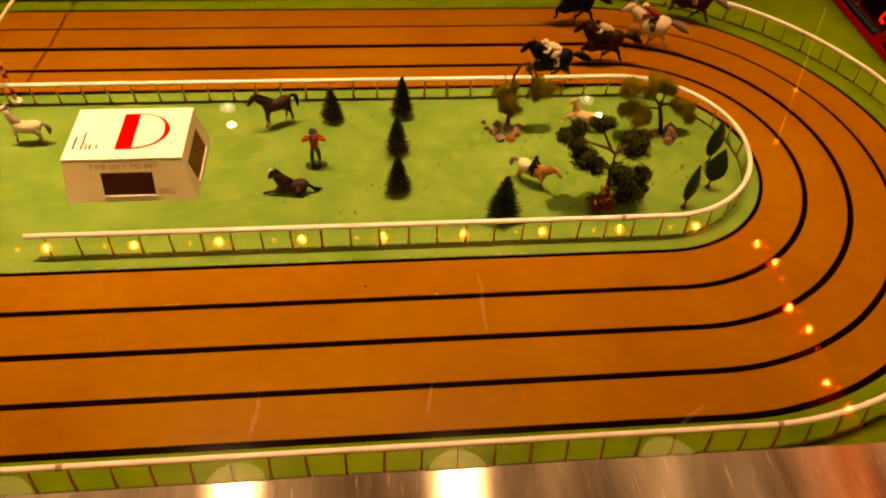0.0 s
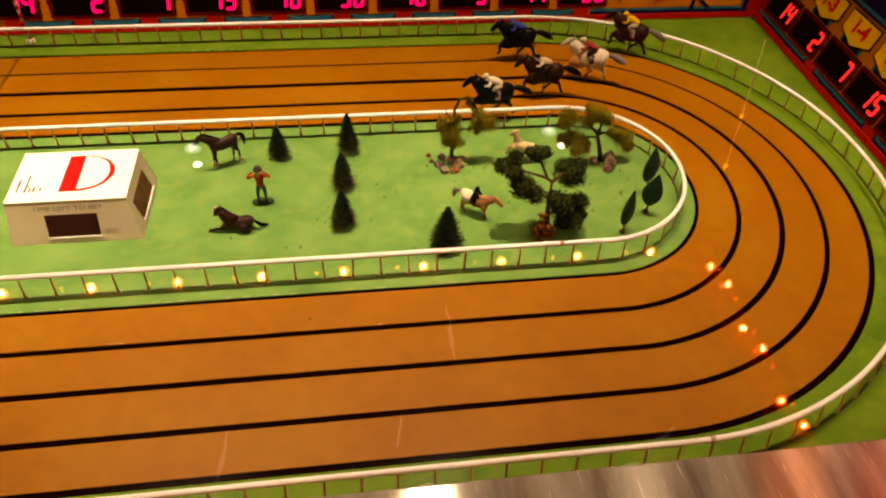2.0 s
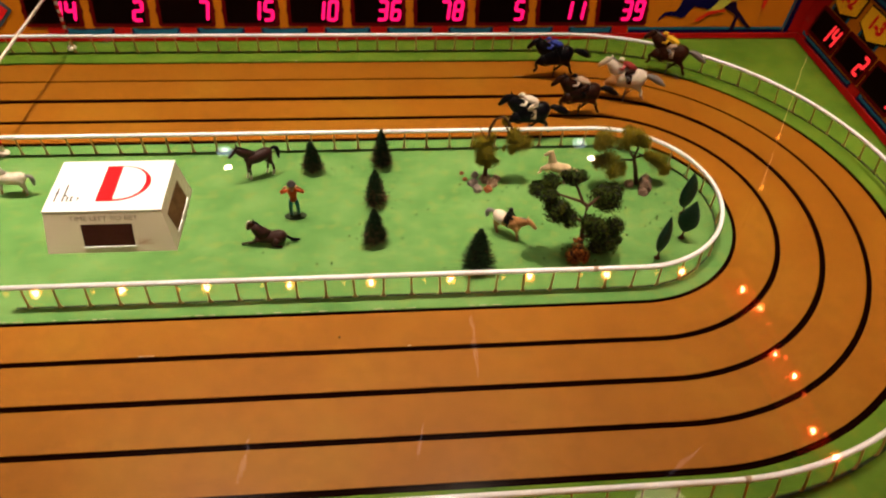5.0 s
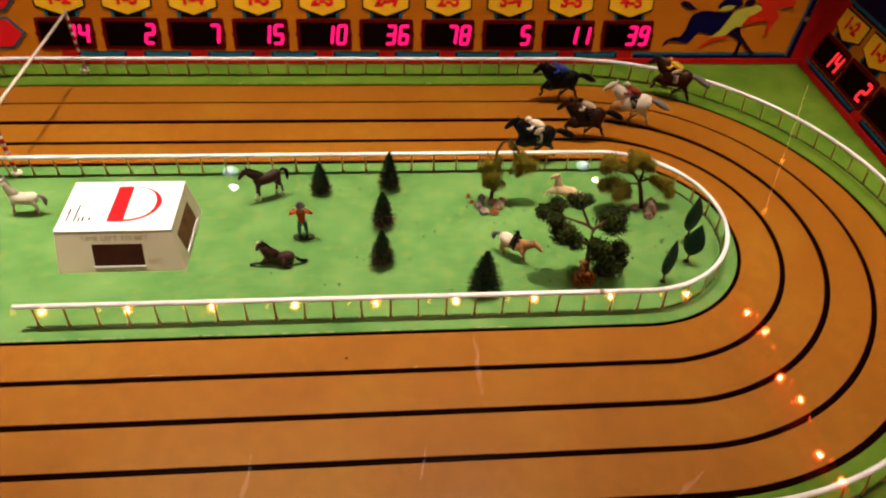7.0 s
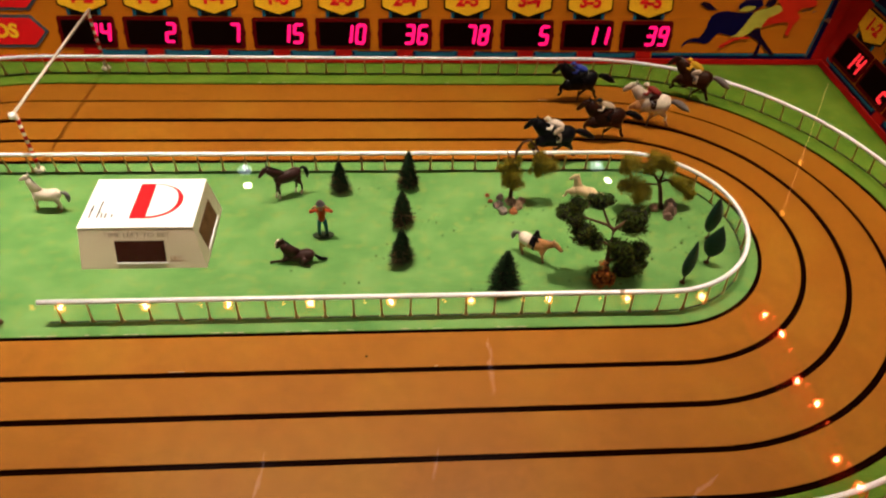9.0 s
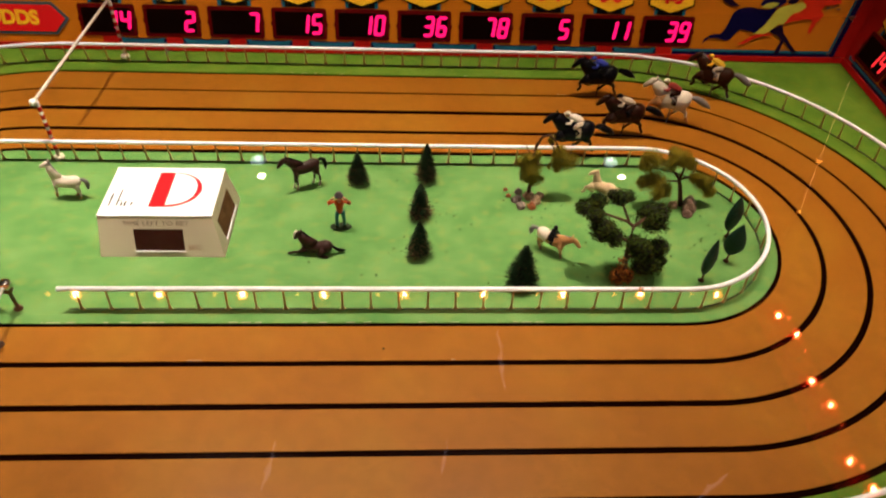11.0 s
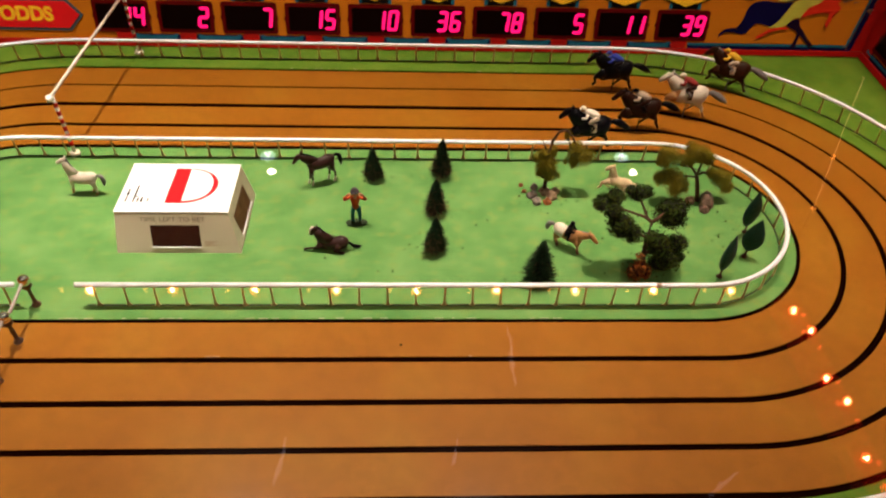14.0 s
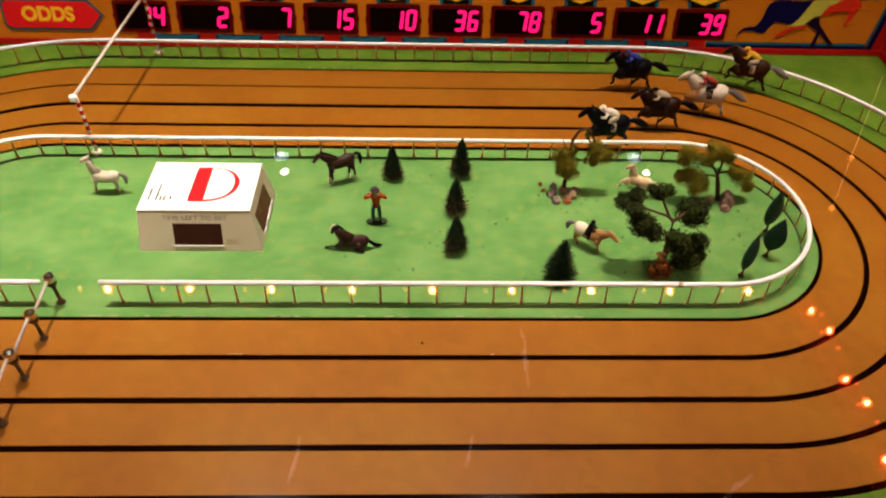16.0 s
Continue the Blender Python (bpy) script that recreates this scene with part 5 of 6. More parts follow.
def rider_mesh(bm, k, silk, legs, skin, cap, crouch=True, zs=0.9, size=1.0):
    P = lambda x, y, z: (x * k * size, y * k * (0.5 + 0.5 * size), (66 + (z - 66) * size) * k * zs)
    T = lambda pts, rad, mi, sides=10: tube(bm, [P(*p) for p in pts], [tuple(a * k * size for a in r) if isinstance(r, tuple) else r * k * size for r in rad], sides, mi)
    if crouch:
        T([(-9, 0, 71), (-3, 0, 76), (8, 0, 82), (17, 0, 84)], [(7.0, 6.0), (7.6, 6.8), (8.0, 6.6), (4.2, 4.2)], silk, 12)
        ball(bm, P(22, 0, 89), (5.2 * k * size, 4.6 * k * size, 5.2 * k * size), skin, 2)
        ball(bm, P(21.5, 0, 92), (5.8 * k * size, 5.2 * k * size, 4.4 * k * size), cap, 2)
        T([(24, 0, 90.6), (29, 0, 89.6)], [(3.6, 0.9), (2.6, 0.6)], cap, 8)
        for s in (-1, 1):
            T([(13, 7 * s, 81), (16, 11 * s, 73), (25, 6 * s, 71), (30, 4 * s, 72)], [3.6, 3.0, 2.4, 1.9], silk, 8)
            T([(-8, 6 * s, 71), (5, 13 * s, 68), (8, 14.5 * s, 63)], [5.0, 4.4, 3.2], legs, 8)
            T([(8, 14.5 * s, 63), (-3, 15 * s, 53), (-1, 15 * s, 49), (4, 15 * s, 48)], [3.0, 2.6, 2.3, 1.8], 1, 8)
    else:
        T([(0, 0, 62), (0, 0, 70), (2, 0, 79), (3, 0, 84)], [(6, 5), (6.2, 5), (6.6, 5), (3, 3)], silk, 12)
        ball(bm, P(5, 0, 89), (4.6 * k, 4.4 * k, 5.2 * k), skin, 2)
        ball(bm, P(4.5, 0, 91.5), (5.2 * k, 5.0 * k, 4.0 * k), cap, 2)
        for s in (-1, 1):
            T([(2, 7 * s, 80), (6, 9 * s, 71), (14, 5 * s, 67)], [2.8, 2.4, 1.8], silk, 8)
            T([(-1, 5 * s, 63), (7, 13 * s, 56), (4, 14 * s, 45), (9, 14 * s, 42)], [4.2, 3.4, 2.4, 1.8], legs, 8)
    return bm


def figure(name, bm, mats, m, label, category, group=""):
    ob = solid(name, bm, mats)
    ob.matrix_world = m
    return tagged(ob, label, category, group)


def racer(x, y, heading, coat_m, mane_m, silk, cap, legs, label, hind=None, sock=None, lift=0.010):
    k = 0.00116
    bm = bmesh.new()
    hm, sm = (6 if hind else 0), (7 if sock else 0)
    horse_mesh(bm, k, "gallop", 0, 1, hm, sm, 0.90, 1.08, 1.34, 7 if sock else 0)
    rider_mesh(bm, k * 0.98, 2, 4, 5, 3, True, 0.91, 0.96)
    # number cloth and the steel pin that runs in the slot
    tube(bm, [(-7 * k, 0, 43.5 * k), (2 * k, 0, 43 * k)], [(15.6 * k, 16.2 * k), (15.4 * k, 16.4 * k)], 16, 4)
    tube(bm, [(0, 0, -0.012 - lift), (0, 0, 40 * k)], [0.0014, 0.0014], 8, 1)
    figure("racing_horse", bm, [coat_m, mane_m, silk, cap, legs, SKIN, hind or coat_m, sock or coat_m], pose(x, y, lift, 0, 0, heading), label, "model horse", "racing horses")


racer(-0.125, 0.2395, 180, DARK_COAT, DARK_COAT, SILK_WHITE, SILK_WHITE, SILK_BUFF, "black galloping model horse with white-clad jockey", lift=0.016)
racer(0.005, 0.3195, 179, BAY_COAT, DARK_COAT, SILK_BUFF, DARK_COAT, BAY_COAT, "dark bay galloping model horse with buff-clad jockey")
racer(0.127, 0.379, 161.5, PALE_COAT, GREY_TAIL, SILK_RED, SILK_WHITE, BAY_COAT, "tan and white galloping model horse with red-clad jockey", PALE_COAT, TAN_COAT)
racer(-0.022, 0.4805, 180, DARK_COAT, DARK_COAT, SILK_BLUE, SILK_BLUE, DARK_COAT, "black galloping model horse with blue-clad jockey")
racer(0.264, 0.491, 151.7, CHESTNUT, GREY_TAIL, SILK_YELLOW, SILK_YELLOW, SILK_BUFF, "brown galloping model horse with yellow-clad jockey")


def field_horse(x, y, heading, size, stance, mats, label, hind=None, sock=None, ride=False, rear=0.0, zs=0.9, deep=1.0):
    bm = bmesh.new()
    k = size / 1000.0
    horse_mesh(bm, k, stance, 0, 1, hind, sock, zs, 1.0, deep)
    if ride:
        tube(bm, [(-5 * k, 0, 53.5 * k * zs), (8 * k, 0, 53.5 * k * zs)], [(13.2 * k, 12.0 * k), (13.0 * k, 12.2 * k)], 16, 3)
        rider_mesh(bm, k, 3, 3, 3, 3, False, zs)
    figure("field_horse", bm, mats, pose(x, y, 0.0005, 0, -rear, heading), label, "model horse", "infield horses")


field_horse(-1.148, 0.086, 180, 0.80, "alert", [PALE_COAT, GREY_TAIL, TAN_COAT], "cream model horse with a grey tail standing on turf", None, 2, rear=9, zs=1.0, deep=1.18)
field_horse(-0.687, 0.124, 202, 0.84, "stand", [FOAL_COAT, DARK_COAT, PALE_COAT], "dark brown model horse with pale socks standing on turf", None, 2, zs=1.22, deep=1.12)
field_horse(-0.650, -0.068, 176, 0.85, "lie", [FOAL_COAT, DARK_COAT, PALE_COAT], "brown model foal with a white blaze lying on turf", zs=1.0, deep=1.1)
field_horse(-0.100, 0.092, 166, 0.74, "leap", [CREAM_COAT, CREAM_COAT], "cream model horse leaping beside the trees", rear=16, zs=1.0, deep=1.15)
field_horse(-0.216, -0.062, -36, 0.88, "stand", [TAN_COAT, GREY_TAIL, PALE_COAT, DARK_COAT, SOCK_BROWN], "tan and white model horse with dark rider", 2, 4, True, zs=0.8, deep=1.08)


def standing_figure(x, y, heading):
    """Painted toy figure with both arms raised to its hat, on a flat base."""
    bm = bmesh.new()
    k = 0.00111
    T = lambda pts, rad, mi, sides=10: tube(bm, [tuple(a * k for a in p) for p in pts], [tuple(a * k for a in r) if isinstance(r, tuple) else r * k for r in rad], sides, mi)
    prism([(0.011 * math.cos(a), 0.021 * math.sin(a)) for a in np.linspace(0, 2 * math.pi, 18, endpoint=False)], 0.0, 0.0016, bm, 3)
    for s in (-1, 1):
        T([(0, 6 * s, 3), (0, 6 * s, 16), (0, 5.5 * s, 27), (0, 3.5 * s, 37)], [2.9, 3.2, 3.6, 4.2], 0, 10)
        T([(-2, 6 * s, 4), (5, 7 * s, 4)], [2.6, 2.2], 3, 8)
        T([(0, 7.5 * s, 59), (3, 18.5 * s, 56), (4.5, 17.5 * s, 60), (5, 13 * s, 66)], [3.2, 2.6, 2.5, 2.1], 1, 8)
        T([(5, 13 * s, 66), (5.5, 8.5 * s, 70), (5.5, 6.5 * s, 71)], [1.9, 2.3, 1.2], 4, 8)
    T([(0, 0, 35), (0, 0, 44), (0, 0, 54), (0, 0, 61), (0, 0, 63)], [(6.2, 4.4), (5.8, 4.2), (8.2, 4.8), (7.0, 4.2), (3, 3)], 1, 12)
    ball(bm, (0.001, 0, 0.068), (0.0048, 0.0046, 0.0056), 4)
    T([(0, 0, 70.5), (0, 0, 71.5), (0, 0, 72), (0, 0, 76.5), (0, 0, 77.5)], [8.0, 8.0, 5.6, 5.0, 2.5], 2, 14)
    figure("toy_figure", bm, [JEANS, SHIRT, HAT, DARKGREEN, SKIN], pose(x, y, 0.0005, 0, 0, heading), "painted toy figure with raised arms on a flat base", "figurine")


standing_figure(-0.611, 0.003, -88)


# ---- model trees ----
NEEDLE = mat("dark_green_needles", (0.008, 0.026, 0.010), 0.8, vary=0.15, size=0.012, rand=-0.7, second=(0.007, 0.014, 0.005), spec=0.08)
NEEDLE_TIP = mat("brown_needle_tips", (0.080, 0.052, 0.018), 0.8, vary=0.15, size=0.012, rand=-0.4)
LEAF = mat("deep_green_foam_leaves", (0.019, 0.039, 0.007), 0.85, vary=0.18, size=0.010, rand=-0.75, second=(0.030, 0.037, 0.005), spec=0.06)
# near-black core colours: the shade inside the leaf clumps is painted in
LEAF_SHADE = mat("leaf_shade_core", (0.006, 0.009, 0.002), 0.9, vary=0.2, size=0.006)
RUST_SHADE = mat("rust_shade_core", (0.05, 0.016, 0.006), 0.9, vary=0.2, size=0.006)
OLIVE = mat("olive_dry_leaves", (0.195, 0.155, 0.006), 0.9, vary=0.08, size=0.014, rand=-0.22, second=(0.115, 0.105, 0.005))
RUST = mat("rusty_leaves", (0.40, 0.115, 0.014), 0.8, vary=0.2, size=0.006, rand=-0.7, second=(0.12, 0.035, 0.010))
CYPRESS = mat("dark_green_plastic_leaf", (0.005, 0.034, 0.021), 0.6, vary=0.12, size=0.008)
BARK = mat("brown_bark", (0.075, 0.035, 0.018), 0.8, vary=0.2, size=0.008)
STONE = mat("grey_tan_stone", (0.22, 0.18, 0.15), 0.85, vary=0.25, size=0.006, rand=0.25, second=(0.10, 0.085, 0.08))
STONE_BROWN = mat("brown_stone", (0.20, 0.13, 0.095), 0.8, vary=0.2, size=0.008, second=(0.09, 0.055, 0.04))
RUST_STONE = mat("rust_brown_stone", (0.24, 0.085, 0.022), 0.85, vary=0.2, size=0.006, second=(0.09, 0.03, 0.012))
STONE_PINK = mat("pale_buff_stone", (0.44, 0.31, 0.21), 0.85, vary=0.25, size=0.006, rand=0.2, second=(0.20, 0.12, 0.08))


def leaf_cloud(bm, blobs, rnd, count, size, mi=0, droop=0.0, core=0.0):
    """Many small bent leaves scattered through and on uneven clumps."""
    for cx, cy, cz, r in blobs:
        # dark core puts the clump's inner shade into its colour
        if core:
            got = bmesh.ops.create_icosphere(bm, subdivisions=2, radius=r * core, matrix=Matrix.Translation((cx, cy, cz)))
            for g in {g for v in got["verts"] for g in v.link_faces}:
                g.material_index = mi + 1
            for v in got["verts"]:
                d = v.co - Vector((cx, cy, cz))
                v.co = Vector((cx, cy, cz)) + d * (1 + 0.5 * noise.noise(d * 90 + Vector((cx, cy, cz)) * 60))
        n = int(count * (r / 0.02) ** 2)
        for _ in range(n):
            d = Vector((rnd.gauss(0, 1), rnd.gauss(0, 1), rnd.gauss(0, 1))).normalized()
            q = r * ((0.55 + 0.5 * rnd.random() ** 0.6) if core else 1.15 * rnd.random() ** 0.5) * (1 + 0.25 * noise.noise(d * 2.3 + Vector((cx, cy, cz)) * 60))
            p = Vector((cx, cy, cz)) + Vector((d.x * q, d.y * q, d.z * q * 0.85))
            p.z -= droop * rnd.random()
            a = Vector((rnd.gauss(0, 1), rnd.gauss(0, 1), rnd.gauss(0, 1))).normalized()
            u = (a - d * a.dot(d) * 0.7).normalized() * size * rnd.uniform(0.6, 1.3)
            w = d.cross(u).normalized() * size * rnd.uniform(0.35, 0.7)
            up = d * size * 0.25
            vs = [bm.verts.new(p - u), bm.verts.new(p + w + up), bm.verts.new(p + u), bm.verts.new(p - w + up)]
            f = bm.faces.new(vs)
            f.material_index = mi


def conifer(x, y, h, r, seed, tips, label):
    t = thing("conifer", label, "model tree", pose(x, y, 0), "infield conifers")
    rnd = random.Random(seed)
    bm = bmesh.new()
    tube(bm, [(0, 0, 0), (0, 0, h * 0.5), (0, 0, h * 0.97)], [0.0026, 0.0018, 0.0005], 8)
    part("trunk", bm, BARK, t, "thin twisted trunk")
    bm = bmesh.new()
    for i in range(2000):
        v = rnd.random() ** 0.75
        v = 1 - v
        z = h * (0.06 + 0.94 * v)
        a = rnd.uniform(0, 2 * math.pi)
        tier = 0.86 + 0.14 * math.cos(v * 38.0 + 0.8 * math.sin(a * 3 + seed))
        ln = r * (1 - v) ** 0.8 * tier * rnd.choice((0.6, 0.8, 0.95, 1.2)) * rnd.uniform(0.9, 1.05) * (1 + 0.12 * math.sin(a * 2 + seed)) + 0.0025
        d = Vector((math.cos(a), math.sin(a), 0.30 - 0.15 * (1 - v)))
        s = Vector((-math.sin(a), math.cos(a), 0))
        p0 = Vector((0, 0, z)) + d * ln * 0.28
        p1 = Vector((0, 0, z)) + d * ln
        w = 0.0009
        up = Vector((0, 0, rnd.uniform(-0.0012, 0.0012)))
        f = bm.faces.new((bm.verts.new(p0 - s * w), bm.verts.new(p0 + s * w), bm.verts.new(p1 + s * w * 0.6 + up), bm.verts.new(p1 - s * w * 0.6 + up)))
        f.material_index = 1 if rnd.random() < 1.6 * tips * (1 - v) ** 2.0 else 0
    part("crown", bm, [NEEDLE, NEEDLE_TIP], t, "bristly dark green crown")


conifer(-0.584, 0.138, 0.075, 0.0215, 3, 0.30, "small dark bottle-brush conifer with olive skirt")
conifer(-0.444, 0.150, 0.090, 0.0235, 4, 0.25, "tall dark bottle-brush conifer by the rail")
conifer(-0.459, 0.036, 0.080, 0.0250, 5, 0.40, "dark bottle-brush conifer in a row of three")
conifer(-0.462, -0.072, 0.080, 0.0235, 6, 0.25, "dark bottle-brush conifer at the end of a row")
conifer(-0.281, -0.148, 0.098, 0.0300, 7, 0.04, "broad dark green conifer beside the front rail")


def limbs(bm, branches):
    for pts, r0, r1 in branches:
        n = len(pts)
        tube(bm, pts, [r0 + (r1 - r0) * i / (n - 1) for i in range(n)], 7)


def spread_tree(name, x, y, seed, branches, blobs, material, size, count, label, droop=0.0, extra=None, core=0.0, full=1.0):
    t = thing(name, label, "model tree", pose(x, y, 0))
    bm = bmesh.new()
    limbs(bm, branches)
    part("trunk", bm, BARK, t, "brown trunk with bent limbs", True)
    rnd = random.Random(seed)
    for group in blobs:
        bm = bmesh.new()
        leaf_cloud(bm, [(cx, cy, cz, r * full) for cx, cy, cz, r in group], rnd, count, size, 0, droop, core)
        part("crown", bm, [material, LEAF_SHADE], t)
    if extra:
        bm = bmesh.new()
        leaf_cloud(bm, extra, rnd, 420, 0.0028, 0, 0.0, 0.5)
        part("undergrowth", bm, [RUST, RUST_SHADE], t, "rusty orange leaves at the foot")
    return t


def big_tree():
    # limbs and clumps, from the foot of the trunk
    br = [([(-0.014, 0, 0), (-0.017, 0, 0.020), (-0.020, 0, 0.057), (-0.022, 0.002, 0.092), (-0.019, 0.010, 0.119)], 0.0056, 0.0036),
          ([(-0.019, 0.010, 0.119), (-0.030, 0.016, 0.125), (-0.047, 0.020, 0.129), (-0.077, 0.025, 0.138)], 0.0034, 0.0018),
          ([(-0.019, 0.010, 0.119), (-0.008, 0.018, 0.120), (0.001, 0.022, 0.127), (0.020, 0.030, 0.124)], 0.0034, 0.0018),
          ([(-0.027, 0.015, 0.125), (-0.034, 0.040, 0.138), (-0.042, 0.042, 0.153)], 0.0026, 0.0013),
          ([(-0.022, 0.002, 0.088), (-0.033, 0.005, 0.094), (-0.051, 0.010, 0.099)], 0.0030, 0.0016),
          ([(-0.020, 0.0, 0.050), (-0.006, 0.002, 0.060), (0.020, 0.006, 0.062), (0.038, 0.014, 0.064)], 0.0032, 0.0016)]
    blobs = [[(-0.106, 0.030, 0.143, 0.015), (-0.082, 0.040, 0.150, 0.016), (-0.086, 0.020, 0.134, 0.015)],
             [(-0.070, 0.015, 0.108, 0.022), (-0.047, 0.010, 0.090, 0.017)],
             [(-0.042, 0.045, 0.155, 0.015), (-0.057, 0.045, 0.160, 0.009), (-0.027, 0.045, 0.157, 0.010)],
             [(0.022, 0.035, 0.115, 0.026), (0.035, 0.040, 0.128, 0.014), (0.008, 0.032, 0.124, 0.013)],
             [(0.003, 0.005, 0.069, 0.024), (-0.014, 0.000, 0.090, 0.013)],
             [(0.041, 0.015, 0.065, 0.017)],
             [(0.026, 0.000, 0.039, 0.021), (0.043, 0.005, 0.042, 0.013), (0.010, 0.000, 0.030, 0.014)]]
    rust = [(-0.027, -0.015, 0.040, 0.012), (-0.037, -0.016, 0.030, 0.010), (-0.013, -0.014, 0.024, 0.011), (-0.031, -0.014, 0.060, 0.008), (-0.030, -0.012, 0.012, 0.014), (-0.010, -0.010, 0.009, 0.010)]
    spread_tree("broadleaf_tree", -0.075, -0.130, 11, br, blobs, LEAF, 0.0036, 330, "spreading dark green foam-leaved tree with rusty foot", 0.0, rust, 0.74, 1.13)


big_tree()


def sprays(blobs, rnd, n=5):
    """Smaller clumps that hang round each clump, to break up its outline."""
    out = []
    for group in blobs:
        extra = []
        for cx, cy, cz, r in group:
            extra.append((cx, cy, cz, r * 0.66))
            for _ in range(n):
                a = rnd.uniform(0, 2 * math.pi)
                q = r * rnd.uniform(0.6, 1.35)
                extra.append((cx + q * math.cos(a), cy + q * 0.8 * math.sin(a), cz + rnd.uniform(-0.9, 0.35) * r, r * rnd.uniform(0.28, 0.5)))
        out.append(extra)
    return out


def willow_a():
    br = [([(-0.005, 0, 0), (-0.005, 0.002, 0.047), (-0.005, 0.004, 0.093), (-0.004, 0.004, 0.125)], 0.0044, 0.0030),
          ([(-0.004, 0.004, 0.125), (0.005, 0.004, 0.147), (0.020, 0.004, 0.153), (0.034, 0.004, 0.136), (0.045, 0.004, 0.113)], 0.0030, 0.0016),
          ([(-0.005, 0.004, 0.093), (-0.014, 0.004, 0.108), (-0.024, 0.004, 0.129)], 0.0020, 0.0008),
          ([(0.020, 0.004, 0.153), (0.026, 0.010, 0.130), (0.040, 0.008, 0.100)], 0.0018, 0.0008)]
    blobs = [[(-0.018, 0.004, 0.102, 0.011), (-0.005, 0.002, 0.082, 0.016), (-0.010, 0.002, 0.060, 0.011), (0.004, 0.004, 0.060, 0.009)], [(0.045, 0.006, 0.114, 0.012), (0.060, 0.004, 0.096, 0.014), (0.041, 0.004, 0.090, 0.009)],
             [(0.002, 0.004, 0.113, 0.007), (0.022, 0.006, 0.148, 0.005)]]
    spread_tree("willow_tree", -0.232, 0.096, 21, br, sprays(blobs, random.Random(91)), OLIVE, 0.0018, 1250, "drooping olive-leaved tree over stones", 0.014, full=1.80)


def willow_b():
    br = [([(0.005, 0, 0), (-0.005, 0.001, 0.038), (-0.014, 0.003, 0.066)], 0.0052, 0.0036),
          ([(-0.014, 0.003, 0.066), (-0.028, 0.005, 0.083), (-0.063, 0.005, 0.106)], 0.0028, 0.0012),
          ([(-0.014, 0.003, 0.066), (0.006, 0.003, 0.072), (0.026, 0.003, 0.065)], 0.0026, 0.0012),
          ([(-0.014, 0.003, 0.066), (-0.010, 0.005, 0.088), (-0.025, 0.005, 0.120)], 0.0028, 0.0010),
          ([(-0.012, 0.002, 0.060), (-0.034, -0.002, 0.066), (-0.056, -0.004, 0.066)], 0.0022, 0.0010)]
    blobs = [[(-0.077, 0.005, 0.122, 0.015), (-0.090, 0.005, 0.110, 0.011)], [(-0.032, 0.007, 0.126, 0.016), (-0.012, 0.005, 0.114, 0.012), (-0.041, 0.005, 0.110, 0.009)],
             [(-0.063, -0.005, 0.069, 0.020), (-0.086, -0.005, 0.072, 0.012), (-0.043, -0.007, 0.052, 0.011)], [(0.038, 0.003, 0.062, 0.015), (0.056, 0.003, 0.044, 0.010), (0.021, 0.003, 0.076, 0.010)]]
    spread_tree("willow_tree", 0.070, 0.075, 22, br, sprays(blobs, random.Random(92)), OLIVE, 0.0018, 1250, "wide olive-leaved tree with forked trunk by a boulder", 0.014, full=1.66)


willow_a()
willow_b()


def cypress(x, y, h, turn, lean, label):
    """A flat, thick leaf-shaped tree with veined faces on a short stem."""
    t = thing("cypress", label, "model tree", pose(x, y, 0, 0, lean, turn), "infield cypresses")
    bm = bmesh.new()
    tube(bm, [(0, 0, 0), (0, 0, 0.002), (0, 0, 0.0025), (0, 0, h * 0.24)], [0.006, 0.005, 0.0020, 0.0018], 8)
    part("stem", bm, BARK, t, "short brown stem on a round foot")
    bm = bmesh.new()
    n = 16
    prof = []
    for i in range(n + 1):
        v = i / n
        w = 0.215 * h * math.sin(math.pi * v ** 0.82) ** 0.9 * (1 - 0.25 * v) + 0.0004
        prof.append((w, h * (0.16 + 0.84 * v)))
    rings = []
    for i, (w, z) in enumerate(prof):
        rings.append([bm.verts.new((w * math.cos(a) * (1 + 0.05 * math.sin(i * 2.7 + 5 * a)), 0.46 * w * math.sin(a) * (1 + 0.05 * math.sin(i * 3.3 + 3 * a)), z)) for a in np.linspace(0, 2 * math.pi, 16, endpoint=False)])
    for u, w in zip(rings, rings[1:]):
        for k in range(16):
            bm.faces.new((u[k], u[(k + 1) % 16], w[(k + 1) % 16], w[k]))
    bm.faces.new(rings[0][::-1])
    bm.faces.new(rings[-1])
    part("crown", bm, CYPRESS, t, "smooth dark green leaf-shaped crown")


cypress(0.056, -0.136, 0.104, 45, 0, "dark green leaf-shaped cypress beside the front rail")
cypress(0.119, -0.085, 0.094, -24, 2, "short dark green leaf-shaped cypress")
cypress(0.143, -0.018, 0.108, 30, -5, "dark green leaf-shaped cypress beside the bend")


def rock(x, y, r, seed, material, flat=0.75, z=0.0):
    rnd = random.Random(seed)
    bm = bmesh.new()
    bmesh.ops.create_icosphere(bm, subdivisions=2, radius=1.0)
    off = Vector((seed * 3.1, seed * 1.7, seed))
    for v in bm.verts:
        d = v.co.normalized()
        v.co = d * r * (0.82 + 0.42 * noise.noise(d * 1.5 + off) + 0.14 * noise.noise(d * 4 + off))
        v.co.z *= flat
        if v.co.z < -r * 0.35:
            v.co.z = -r * 0.35
    ob = solid("rock", bm, material)
    ob.matrix_world = pose(x, y, z + r * 0.35, 0, 0, rnd.uniform(0, 360))
    return tagged(ob, "small rough stone under a model tree", "rock", "infield rocks")


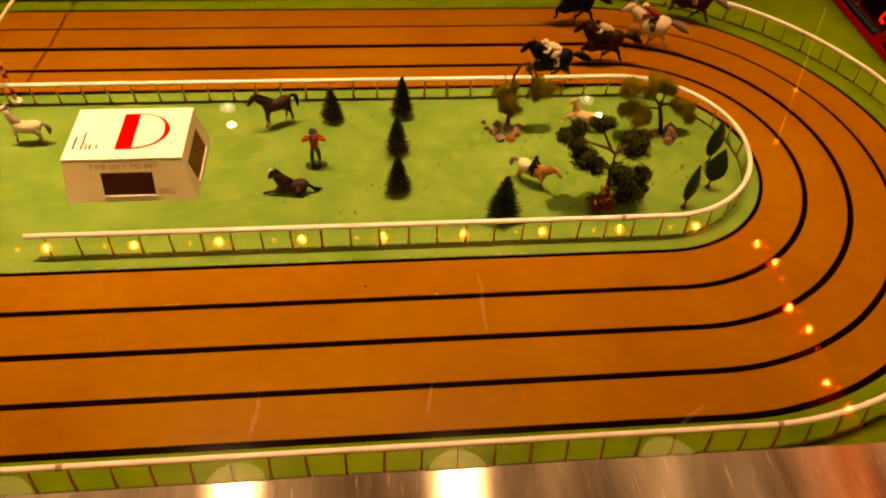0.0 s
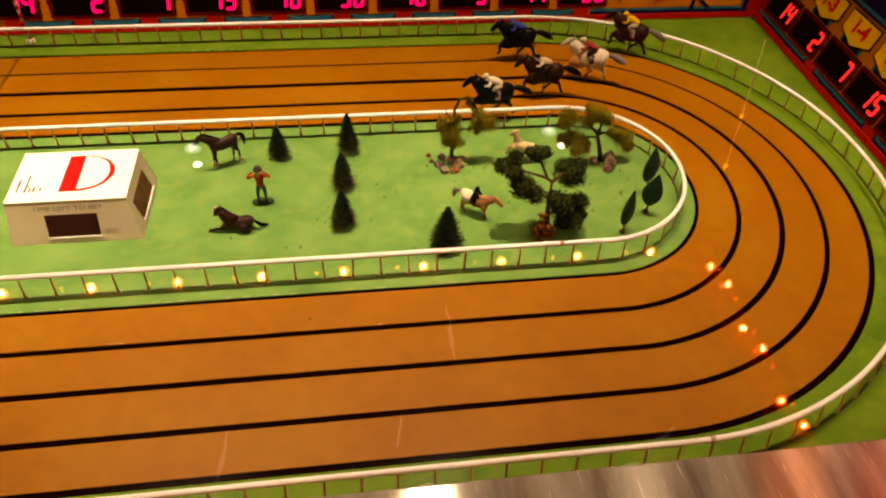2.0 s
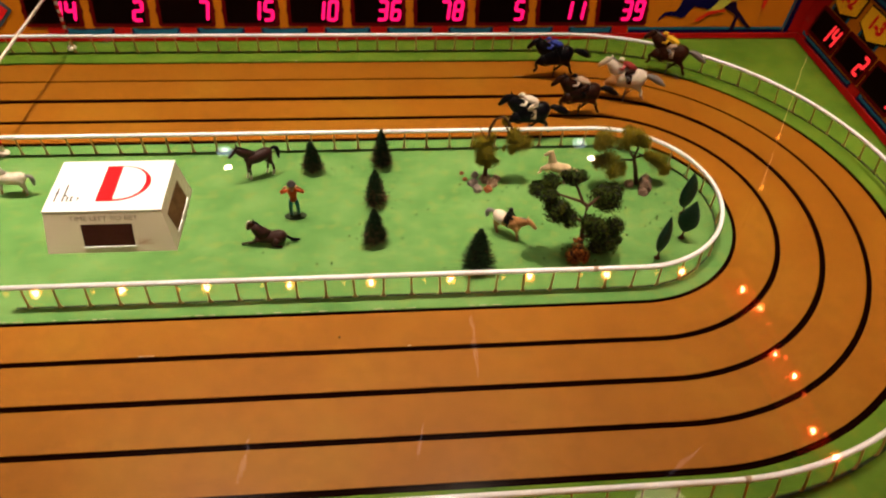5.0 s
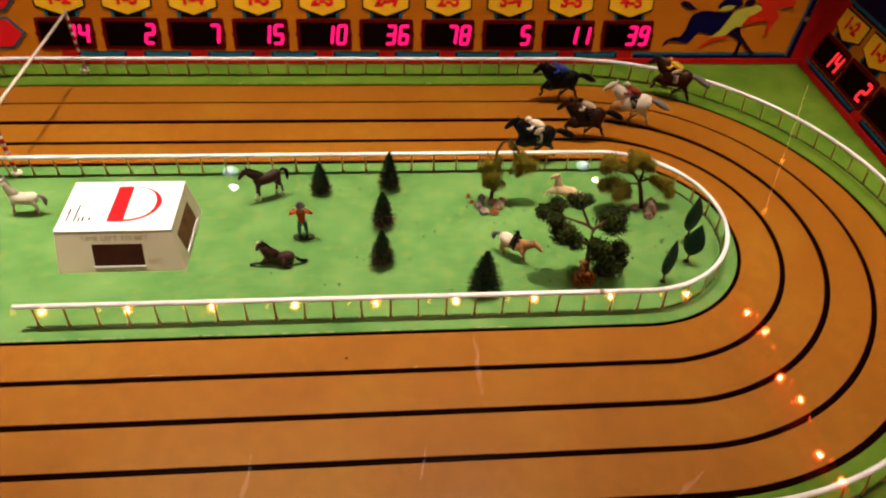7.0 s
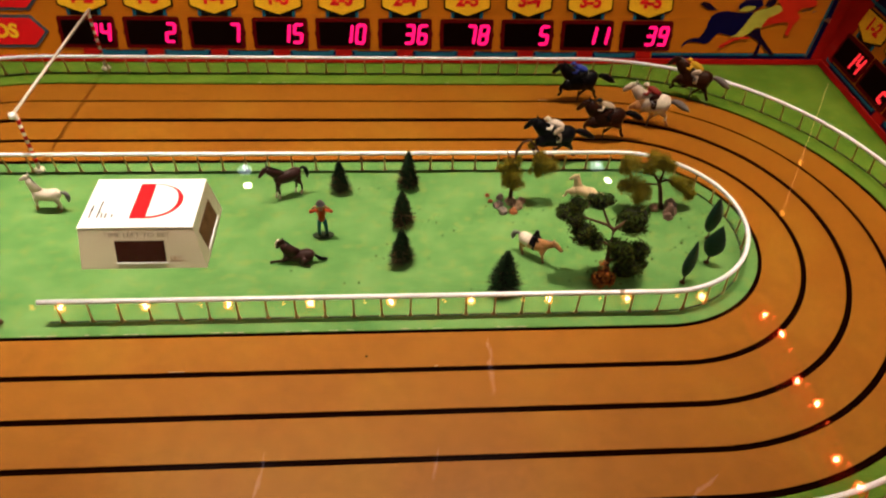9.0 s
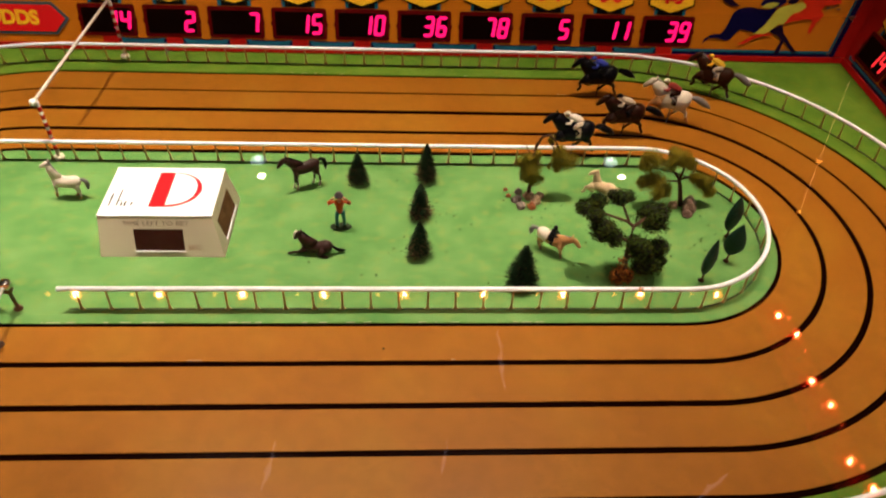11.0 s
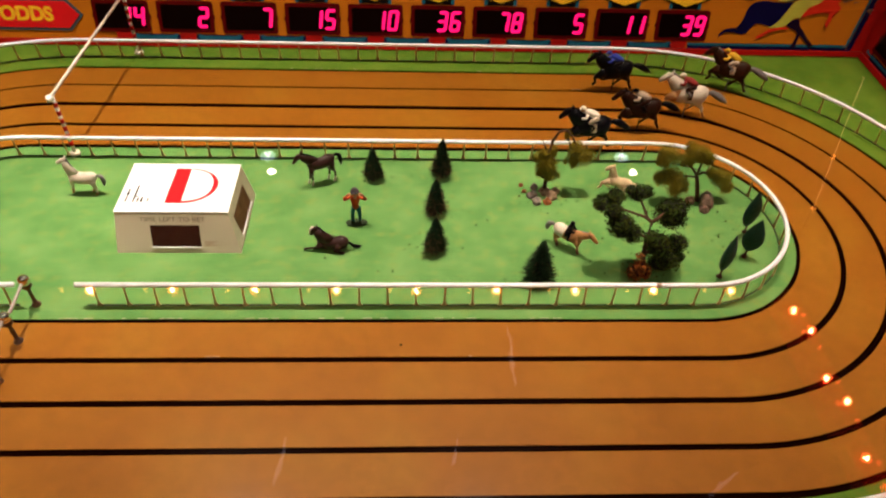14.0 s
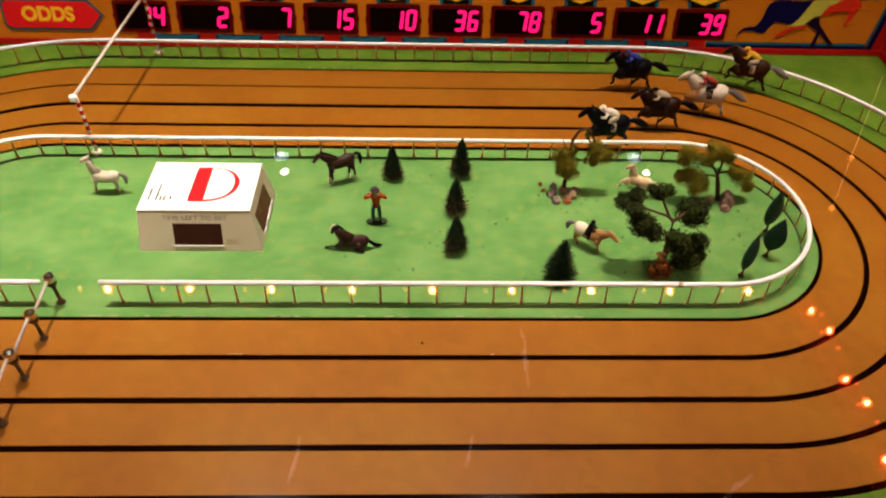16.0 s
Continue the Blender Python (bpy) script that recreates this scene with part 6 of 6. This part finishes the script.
for i, (x, y, r, mm, fl) in enumerate(((-0.263, 0.086, 0.012, STONE, 0.8), (-0.255, 0.066, 0.012, STONE, 0.8), (-0.256, 0.110, 0.009, STONE, 1.3), (-0.236, 0.096, 0.013, STONE_PINK, 0.9), (-0.224, 0.081, 0.013, STONE_PINK, 1.1), (-0.214, 0.096, 0.011, STONE_PINK, 0.9),
                                     (-0.234, 0.064, 0.011, RUST_STONE, 0.8), (-0.277, 0.099, 0.006, RUST_STONE, 0.8), (-0.281, 0.119, 0.006, RUST_STONE, 0.8), (0.058, 0.070, 0.011, STONE_PINK, 1.0), (0.086, 0.058, 0.017, STONE_BROWN, 1.5), (0.094, 0.078, 0.015, STONE, 1.3), (0.080, 0.044, 0.012, STONE_BROWN, 0.8))):
    rock(x, y, r, 31 + i, mm, fl)


def specks():
    """Crumbs of scatter material lying on the turf."""
    rnd = random.Random(77)
    bm = bmesh.new()
    groups = ((-0.535, 0.13, 0.035, 7), (-0.43, 0.10, 0.03, 9), (-0.425, 0.04, 0.02, 5), (-0.38, 0.0, 0.01, 2), (0.09, -0.02, 0.03, 7), (-0.55, -0.13, 0.02, 2), (-0.20, 0.05, 0.04, 4), (-0.1, -0.06, 0.05, 6), (-0.46, -0.06, 0.03, 8), (-0.28, -0.13, 0.04, 6), (0.06, 0.06, 0.05, 8), (-0.24, 0.06, 0.04, 16), (-0.10, -0.12, 0.05, 22), (0.02, 0.03, 0.06, 14), (0.08, -0.06, 0.04, 10), (-0.60, -0.10, 0.12, 3))
    for cx, cy, s, n in groups:
        for _ in range(n):
            r = rnd.uniform(0.0008, 0.0022)
            bmesh.ops.create_icosphere(bm, subdivisions=1, radius=r, matrix=pose(cx + rnd.gauss(0, s), cy + rnd.gauss(0, s * 0.6), r * 0.4))
    bmesh.ops.create_icosphere(bm, subdivisions=1, radius=0.0022, matrix=pose(-0.523, -0.291, 0.0008))
    tagged(solid("scatter_crumbs", bm, LEAF), "dark crumbs of scatter lying on the turf", "crumbs", kind="stuff")


specks()


def paint_chips():
    """Pale worn chips along the painted edges of turf and slots."""
    rnd = random.Random(5)
    bm = bmesh.new()

    def chip(x, y, ln, w):
        prism([(x - ln / 2, y - w / 2), (x + ln / 2, y - w / 2 * rnd.uniform(0.2, 1)), (x + ln * 0.4, y + w / 2), (x - ln * 0.45, y + w / 2 * rnd.uniform(0.2, 1))], 0.0001, 0.0007, bm)

    r = SLOTS[0] - SLOT_FRONT[0] / 2 - 0.0010
    for x in [rnd.uniform(-1.2, -0.2) for _ in range(26)] + [rnd.uniform(-0.95, -0.75) for _ in range(8)]:
        chip(x, -r, rnd.uniform(0.003, 0.016), 0.0012)
    r = SLOTS[4] + SLOT_BACK[4] / 2 + 0.001
    for x in [rnd.uniform(-0.78, -0.64) for _ in range(6)] + [rnd.uniform(-1.2, -0.1) for _ in range(4)]:
        chip(x, r + 0.0012, rnd.uniform(0.003, 0.009), 0.0009)
    r = SLOTS[3] + SLOT_BACK[3] / 2 + 0.001
    for x in (-0.115, -0.105, -0.098):
        chip(x, r + 0.0004, 0.006, 0.0012)
    r = SLOTS[1] - SLOT_FRONT[1] / 2 - 0.0008
    for x in (-0.83, -0.82, -0.815, -0.41):
        chip(x, -r, rnd.uniform(0.004, 0.010), 0.0009)
    tagged(solid("paint_chips", bm, CHIP), "small pale chips worn into painted edges", "chips", kind="stuff")


CHIP = mat("bare_pale_undercoat", (0.55, 0.48, 0.36), 0.7, vary=0.15, size=0.004)
paint_chips()
